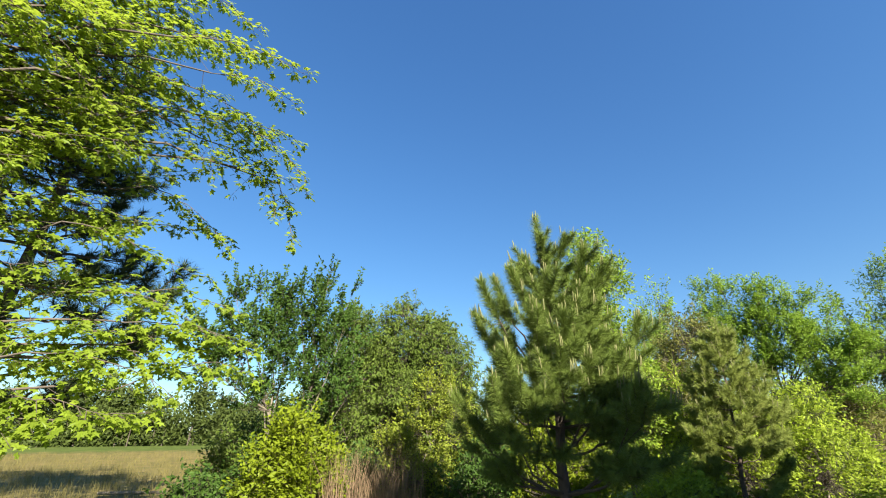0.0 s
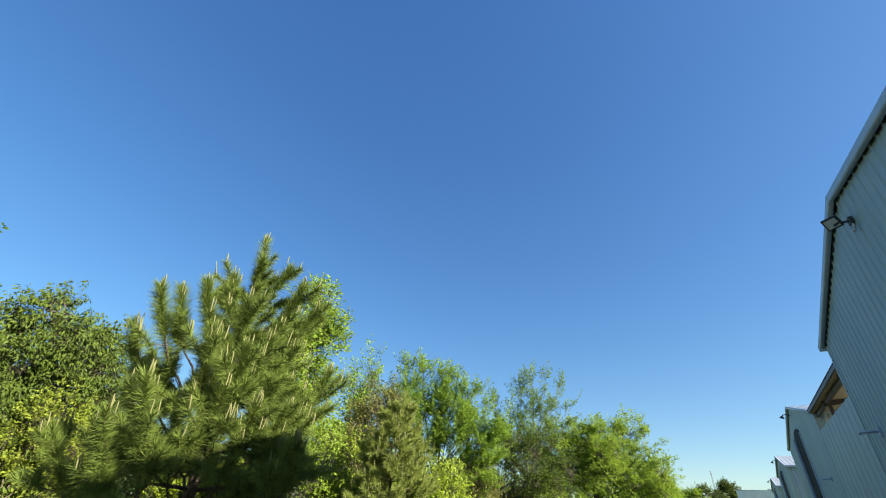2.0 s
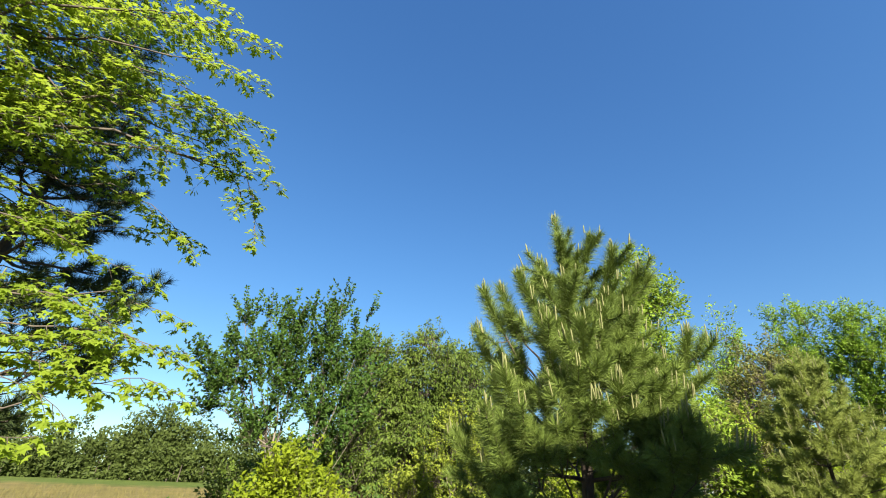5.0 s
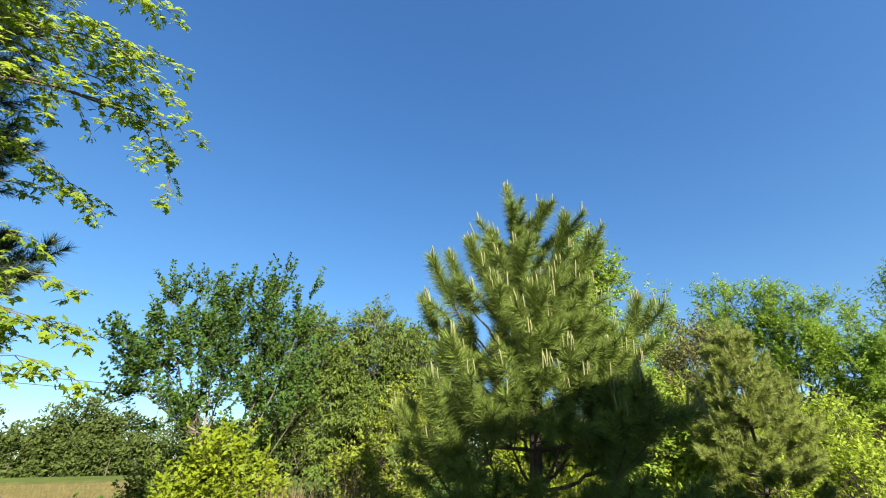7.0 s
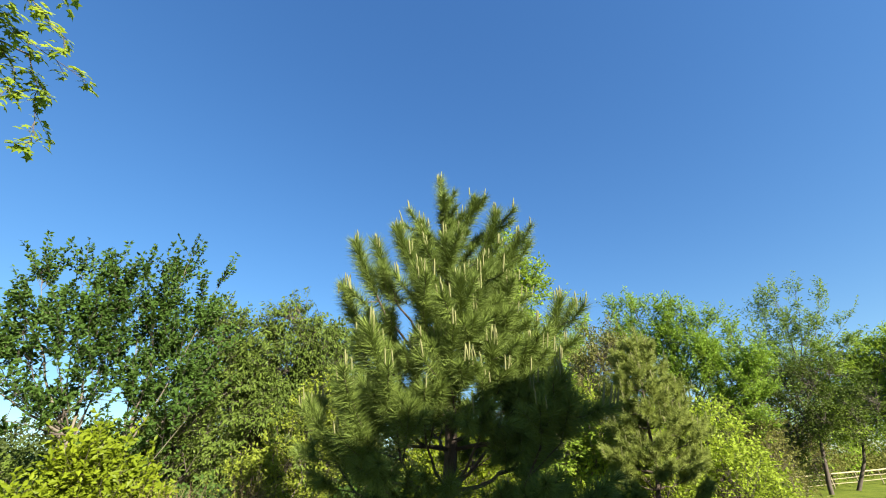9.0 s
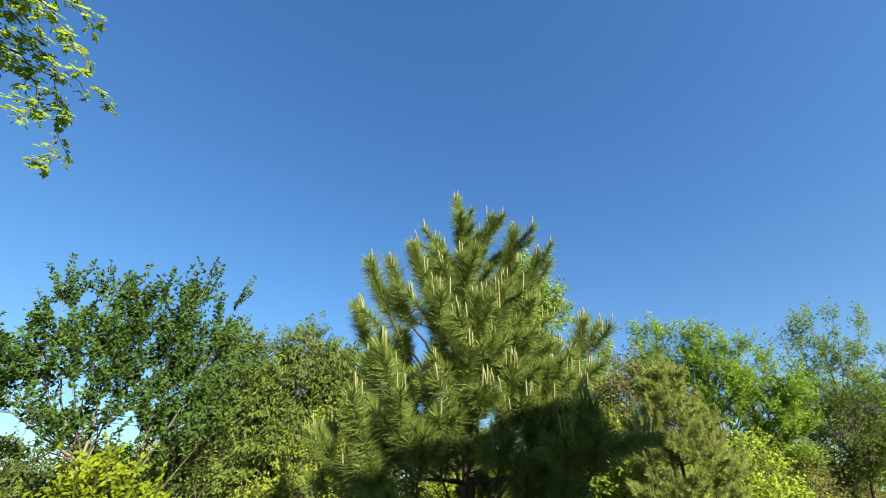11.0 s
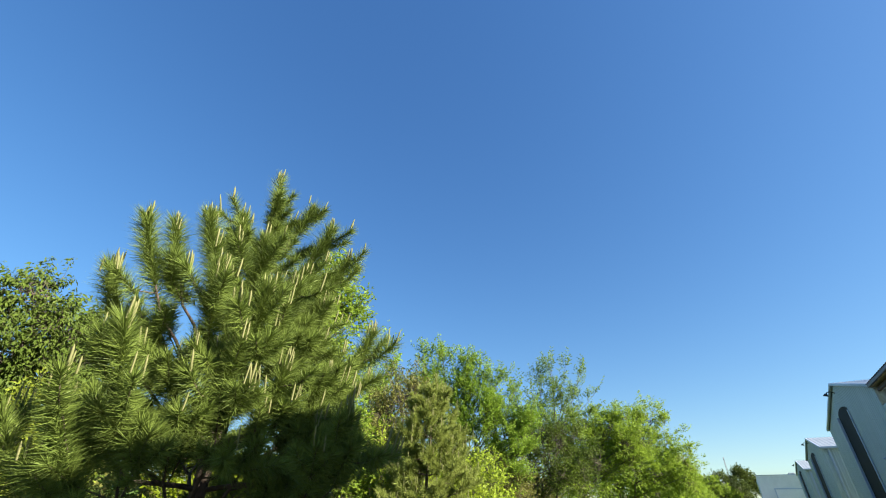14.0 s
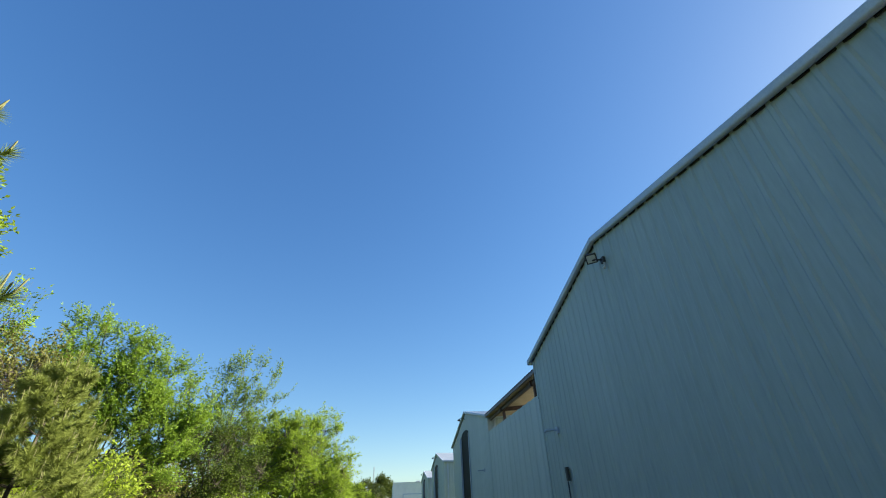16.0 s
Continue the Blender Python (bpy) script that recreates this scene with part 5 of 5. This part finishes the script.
tree("willow_tree", "green tree with a dark forked trunk by the fence", (-12.5, 38.1),
     [(-11.4, 38.6, 7.4, 2.2, 1.8, 1.8), (-9.4, 39.2, 6.9, 2.1, 1.7, 1.8), (-13.2, 38.2, 5.6, 2.0, 1.7, 1.9), (-10.2, 38.8, 4.8, 2.7, 1.7, 1.8), (-7.6, 39.4, 5.2, 1.8, 1.5, 1.7), (-11.2, 38.4, 3.5, 2.3, 1.5, 1.1), (-8.6, 39.6, 7.6, 1.6, 1.4, 1.4), (-6.6, 39.8, 6.4, 1.2, 1.2, 1.2), (-14.6, 37.6, 7.0, 1.6, 1.4, 1.6)], M_GREEN, M_TWIG, twigs=1730, per=20, leaf=0.16, limbs=130, limb_twigs=22, trunk=0.10, stems=1, spread=0.16, clumps=4, ragged=0.18)
tree("ash_tree", "big round bright green tree beyond the fence", (-12.6, 57.6),
     [(-13.0, 56.6, 9.0, 2.4, 2.2, 2.0), (-10.8, 57.4, 10.0, 2.3, 2.1, 2.0), (-8.0, 58.2, 10.6, 2.1, 2.0, 2.0), (-6.3, 58.6, 8.6, 1.9, 1.8, 2.2), (-9.6, 57.8, 7.0, 3.6, 2.2, 2.4), (-5.6, 58.6, 6.2, 1.6, 1.7, 2.0), (-13.2, 56.4, 5.8, 2.4, 2.0, 2.2), (-9.0, 57.8, 4.6, 3.2, 2.0, 1.6), (-5.8, 58.4, 4.4, 1.5, 1.6, 1.5), (-15.4, 55.6, 7.6, 2.2, 2.0, 2.2), (-16.6, 55.0, 5.0, 2.2, 2.0, 2.2)],
     M_GREEN, M_BARK, twigs=2300, per=18, leaf=0.22, limbs=90, limb_twigs=26, trunk=0.16, stems=2, ragged=0.16, spread=0.2, clumps=5, shoots=0.15, shoot=0.8)
tree("willow_tree", "yellow-green tree with slanting pale stems by the fence", (-12.4, 66.0),
     [(-10.5, 64.0, 7.2, 2.2, 2.0, 2.0), (-8.2, 65.0, 6.0, 2.2, 2.0, 2.0), (-6.8, 66.0, 4.8, 1.8, 1.8, 1.6), (-10.0, 65.0, 5.0, 2.6, 2.0, 1.4)], M_GREEN, M_PALEBARK, twigs=1000, per=18, leaf=0.23, trunk=0.08, stems=4, spread=0.2, clumps=4)
for n, (x, y, r, h) in enumerate(((-11.0, 78, 2.6, 5.4), (-9.6, 92, 2.6, 5.8), (-7.6, 108, 3.0, 6.9), (-4.9, 110, 2.8, 7.6), (-11.5, 108, 3.0, 5.6), (-3.4, 118, 2.2, 5.2))):
    tree("hedge_tree", "low rounded green tree far along the lawn", (x, y), [(x, y, h - r * 0.8, r, r, r * 0.8), (x + 0.9 * r, y - 1, h - r * 1.25, r * 0.8, r, r * 0.7), (x - r, y, h - r * 1.2, r, r, r * 0.8)],
         M_FAR if n > 2 else M_GREEN, M_BARK, twigs=670, per=18, leaf=0.28, trunk=0.14, spread=0.24, clumps=3, group="trees along the lawn")
tree("oak_tree", "dark round oak far beyond the white building", (-2.4, 172), [(-2.0, 172, 8.4, 3.0, 3.4, 2.6), (-4.2, 172, 6.8, 2.0, 3, 2.0), (0.2, 172, 6.8, 2, 3, 2.2)], M_FAR, M_BARK, twigs=600, per=18, leaf=0.5, trunk=0.4, spread=0.4, ragged=0.18, clumps=3)

rng = np.random.default_rng(29)
for x, y, r, h, mat, lab in ((-7.8, 14.8, 1.2, 3.4, M_LIME, "lime green leafy shrub under the trees"), (-8.7, 12.8, 1.3, 3.4, M_LIME, "lime green shrub behind the smaller pine"),
                             (-10.4, 21.8, 1.8, 4.6, M_BROWN, "tangled brown brush with few leaves"), (-15.6, 28.5, 2.0, 5.0, M_BROWN, "tangled brown brush by the fence"), (-9.2, 6.4, 1.2, 2.4, M_YELLOW, "yellow-green shrub behind the pine"),
                             (-9.6, 11.4, 1.5, 4.2, M_LIME, "tall lime green shrub behind the pine"), (-10.4, 4.9, 1.1, 1.8, M_DARKLEAF, "dark green shrub below the trees"), (-8.2, 10.0, 0.9, 1.7, M_LIME, "low lime green shrub behind the pine"), (-7.4, 8.4, 0.8, 1.3, M_LIME, "low lime green shrub behind the pine"), (-9.9, 17.6, 1.6, 3.8, M_OLIVE, "olive shrub under the bright tree"),
                             (-11.4, -2.3, 0.6, 1.1, M_DARKLEAF, "dark green shrub at the meadow edge"), (-16.0, 37.0, 1.8, 4.0, M_OLIVE, "olive brush behind the fence"), (-15.2, 31.0, 1.8, 4.4, M_BROWN, "tangled brown brush behind the fence"), (-16.2, 42.0, 1.9, 4.2, M_BROWN, "tangled brown brush behind the fence"), (-10.4, 7.4, 1.5, 3.4, M_YELLOW, "yellow-green shrub behind the pine"),
                             (-11.9, 1.7, 1.0, 1.6, M_DARKLEAF, "dark shrub below the slender tree"), (-13.6, -0.5, 1.3, 2.9, M_DARKLEAF, "dark green shrub behind the slender tree"), (-13.4, -1.7, 0.9, 2.2, M_OLIVE, "olive shrub behind the slender tree"), (-14.2, 0.9, 1.2, 2.8, M_OLIVE, "olive shrub behind the slender tree"), (-8.9, 18.6, 1.1, 2.0, M_LIME, "low lime green shrub at the lawn edge"), (-13.6, 27.0, 1.7, 4.6, M_BROWN, "tangled brown brush by the fence end")):
    tree("shrub", lab, (x, y), [(x, y, h - 0.75 * r, 0.8 * r, 0.8 * r, 0.75 * r), (x + 0.3 * r, y - 0.4 * r, 0.32 * h, 0.85 * r, 0.9 * r, 0.36 * h), (x - 0.2 * r, y + 0.5 * r, 0.36 * h, 0.8 * r, 0.8 * r, 0.36 * h)],
         mat, M_BARK, twigs=int((560 if mat != M_BROWN else 800) * r), per=14 if mat != M_BROWN else 6, leaf=0.125, trunk=0.05 if mat != M_BROWN else 0.09, stems=4, category="shrub", group="shrubs along the tree line", up=0.3, wood_mat=M_BRUSH if mat == M_BROWN else None)


def woods(name, label, rows, mat, twigs, per, leaf, spread):
    """A far belt of woods: one piece of stuff with stems and leaves."""
    a, b, _ = crown_twigs(rows, twigs, 0.6, 0.1, 0.1, 0.1, 0.9, 0.9)
    who = np.repeat(np.arange(twigs), per)
    n = len(who)
    s = rng.uniform(0.1, 1.1, n)[:, None]
    at = a[who] * (1 - s) + b[who] * s + rng.normal(0, spread, (n, 3))
    lv = blades(at, unit(b - a)[who] * 0.5 + ball(n), ball(n) + [0.5, 0, 0.5], leaf * rng.uniform(0.6, 1.3, n), LEAF)
    rows = np.asarray(rows, float)
    k = rng.integers(0, len(rows), len(rows))
    foot = rows[k, :3] + rng.normal(0, 1, (len(k), 3)) * rows[k, 3:] * [0.5, 0.5, 0]
    top = foot.copy()
    foot[:, 2] = ground_z(foot[:, 0], foot[:, 1]) - 0.1
    st = tubes(foot, top, leaf * 0.14, leaf * 0.06, 5)
    v, f = join([lv, st])
    index = np.r_[np.zeros(len(lv[1])), np.ones(len(st[1]))]
    return tagged(new(name, mesh_np(name, v, f, [mat, M_TWIG], index)), label, "woods", kind="stuff")


rows = []
for y in np.arange(-84, 84, 3.4):
    h = (10.2 if y > -48 else 9.5) * rng.uniform(0.8, 1.2)
    rows.append((-103 + rng.normal(0, 2), y, 1.0 + h * 0.48, 3.4, 3.6, h * 0.5))
    rows.append((-100 + rng.normal(0, 1.5), y + 2.3, 2.4, 3.2, 3.4, 2.4))
rows += [(-101, -33, 10.4, 4.0, 4.2, 4.0), (-101, -36.6, 9.2, 3.2, 3.2, 3.6), (-101, -29.6, 8.6, 2.8, 2.8, 3.8), (-101, -41, 6.8, 3.2, 3.2, 3.4), (-101, -33, 5.5, 4.0, 4.6, 4.5)]
rows += [(-97 + rng.normal(0, 1.0), y, 4.2, 3.0, 2.8, 3.2 * rng.uniform(0.8, 1.2)) for y in np.arange(-62, 40, 2.6)]
woods("far_woods", "hazy green belt of trees across the meadow", rows, M_FAR, 10000, 13, 0.72, 0.42)
rows = []
for y in np.arange(4, 92, 2.2):
    h = rng.uniform(3.4, 5.0) if y < 40 else rng.uniform(2.2, 3.4)
    rows.append((-17.0 + max(0, y - 36) * 0.09 + rng.normal(0, 0.8), y, h * 0.5, 1.6, 1.6, h * 0.5))
woods("undergrowth", "brown and olive undergrowth behind the tree line", rows, M_BROWN, 3600, 11, 0.2, 0.15)
rows = []
for y in np.arange(34, 128, 2.6):
    h = rng.uniform(4.2, 6.6)
    rows.append((-16.6 + 0.075 * (y - 40) + rng.normal(0, 0.8), y, float(ground_z(-14, y)) + h * 0.5, 1.7, 1.9, h * 0.5))
woods("green_thicket", "green thicket of young trees behind the fence", rows, M_GREEN, 3600, 11, 0.25, 0.2)

# ---- grasses ----
xy = np.column_stack([-9.5 - 60 * rng.random(5600) ** 1.4, rng.uniform(-34, 2.5, 5600)])
tufts_of("meadow_grass", "tall tan dry meadow grass", M_STRAW, xy, 0.6, 5, 0.009, spread=0.16)
xy = np.column_stack([rng.uniform(-10.9, -9.5, 210), rng.uniform(0.5, 2.8, 210)])
tufts_of("dry_stalks", "reddish dry weed stalks below the trees", M_STALK, xy, 2.1, 6, 0.006, 0.16, "weeds", 0.12)
xy = np.column_stack([rng.uniform(-10.5, -6.0, 900), rng.uniform(-3.5, 4.5, 900)])
tufts_of("rough_grass", "rough green and straw grass at the lawn edge", M_GRASS, xy, 0.5, 8, 0.006, 0.3)
edge = rng.uniform(3, 26, 1700)
xy = np.column_stack([-6.2 - 0.22 * (edge - 6) + rng.normal(0, 0.7, 1700), edge])
tufts_of("tall_lawn_grass", "long fresh green grass along the shrubs", M_GRASS, xy, 0.42, 8, 0.007, 0.3)


# ---- small things ----
def ground_log(a, b, r, label):
    bm = bmesh.new()
    a, b = Vector(a), Vector(b)
    mid = (a + b) / 2 + Vector((0.05, 0.03, 0.01))
    rod(bm, a, mid, r, r * 0.9), rod(bm, mid, b, r * 0.9, r * 0.6)
    me = bpy.data.meshes.new("fallen_branch")
    bm.to_mesh(me), bm.free()
    me.materials.append(M_PALEBARK)
    return tagged(new("fallen_branch", me), label, "branch")


def slab(x, y, sx, sy, h, turn, label):
    bm = boxes((-sx / 2, -sy / 2, -0.05, sx / 2, sy / 2, h), bevel=0.02)
    me = bpy.data.meshes.new("concrete_slab")
    bm.to_mesh(me), bm.free()
    me.materials.append(M_CONCRETE)
    ob = tagged(new("concrete_slab", me), label, "slab")
    ob.location, ob.rotation_euler = (x, y, float(ground_z(x, y))), (0, 0, radians(turn))
    return ob


ground_log((-24.2, -7.8, 0.14), (-22.5, -2.8, 0.12), 0.07, "pale fallen branch lying in the meadow")


def marker(x, y, w, h, label):
    """A small pale box set in the lawn."""
    bm = boxes((-w / 2, -w / 2, -0.05, w / 2, w / 2, h * 0.8), (-w * 0.58, -w * 0.58, h * 0.8, w * 0.58, w * 0.58, h), bevel=0.02)
    me = bpy.data.meshes.new("lawn_box")
    bm.to_mesh(me), bm.free()
    me.materials.append(M_CONCRETE)
    ob = tagged(new("lawn_box", me), label, "utility box")
    ob.location = (x, y, float(ground_z(x, y)))
    return ob


marker(-11.8, 43.3, 0.3, 0.42, "small pale utility box standing on the lawn by the fence")
marker(-10.6, 27.6, 0.24, 0.16, "small pale lid set in the shaded lawn")
slab(-10.6, 23.2, 1.5, 0.8, 0.10, 30, "pale flat concrete slab lying in the grass")


def wires():
    for z, y0 in ((11.0, 0.0), (10.2, 0.6)):
        cu = bpy.data.curves.new("power_line", "CURVE")
        cu.dimensions, cu.bevel_depth, cu.bevel_resolution = "3D", 0.035, 1
        sp = cu.splines.new("POLY")
        sp.points.add(24)
        a, b = Vector((-39, -68, z + 2.2)), Vector((-71.5, 26, z + 0.3))
        for k in range(25):
            s = k / 24
            p = a.lerp(b, s)
            sp.points[k].co = (p.x, p.y + y0, p.z - 4 * 1.5 * s * (1 - s), 1)
        cu.materials.append(M_WIRE)
        tagged(new("power_line", cu), "thin black overhead power line", "cable", "power lines over the meadow")
    for x, y in ((-39, -68), (-71.5, 26.3)):
        root = thing("utility_pole", (x, y, 0), "weathered wooden utility pole with a crossarm", "pole", "poles along the meadow")
        bm = bmesh.new()
        rod(bm, (0, 0, -0.2), (0, 0, 13.4), 0.17, 0.11, 12)
        part("pole", bm, M_BARK, root, "", True)
        part("crossarm", boxes((-0.9, -0.06, 12.6, 0.9, 0.06, 12.74), bevel=0.01), M_BARK, root)


wires()


def mast():
    root = thing("radio_mast", (-4.9, 170, 0), "thin grey lattice mast far away", "mast")
    bm = bmesh.new()
    for k in range(3):
        t = k * 2.094
        rod(bm, (0.35 * math.cos(t), 0.35 * math.sin(t), 0), (0.1 * math.cos(t), 0.1 * math.sin(t), 15), 0.06, 0.05, 6)
    part("mast_legs", bm, M_FASCIA, root)
    return root


mast()
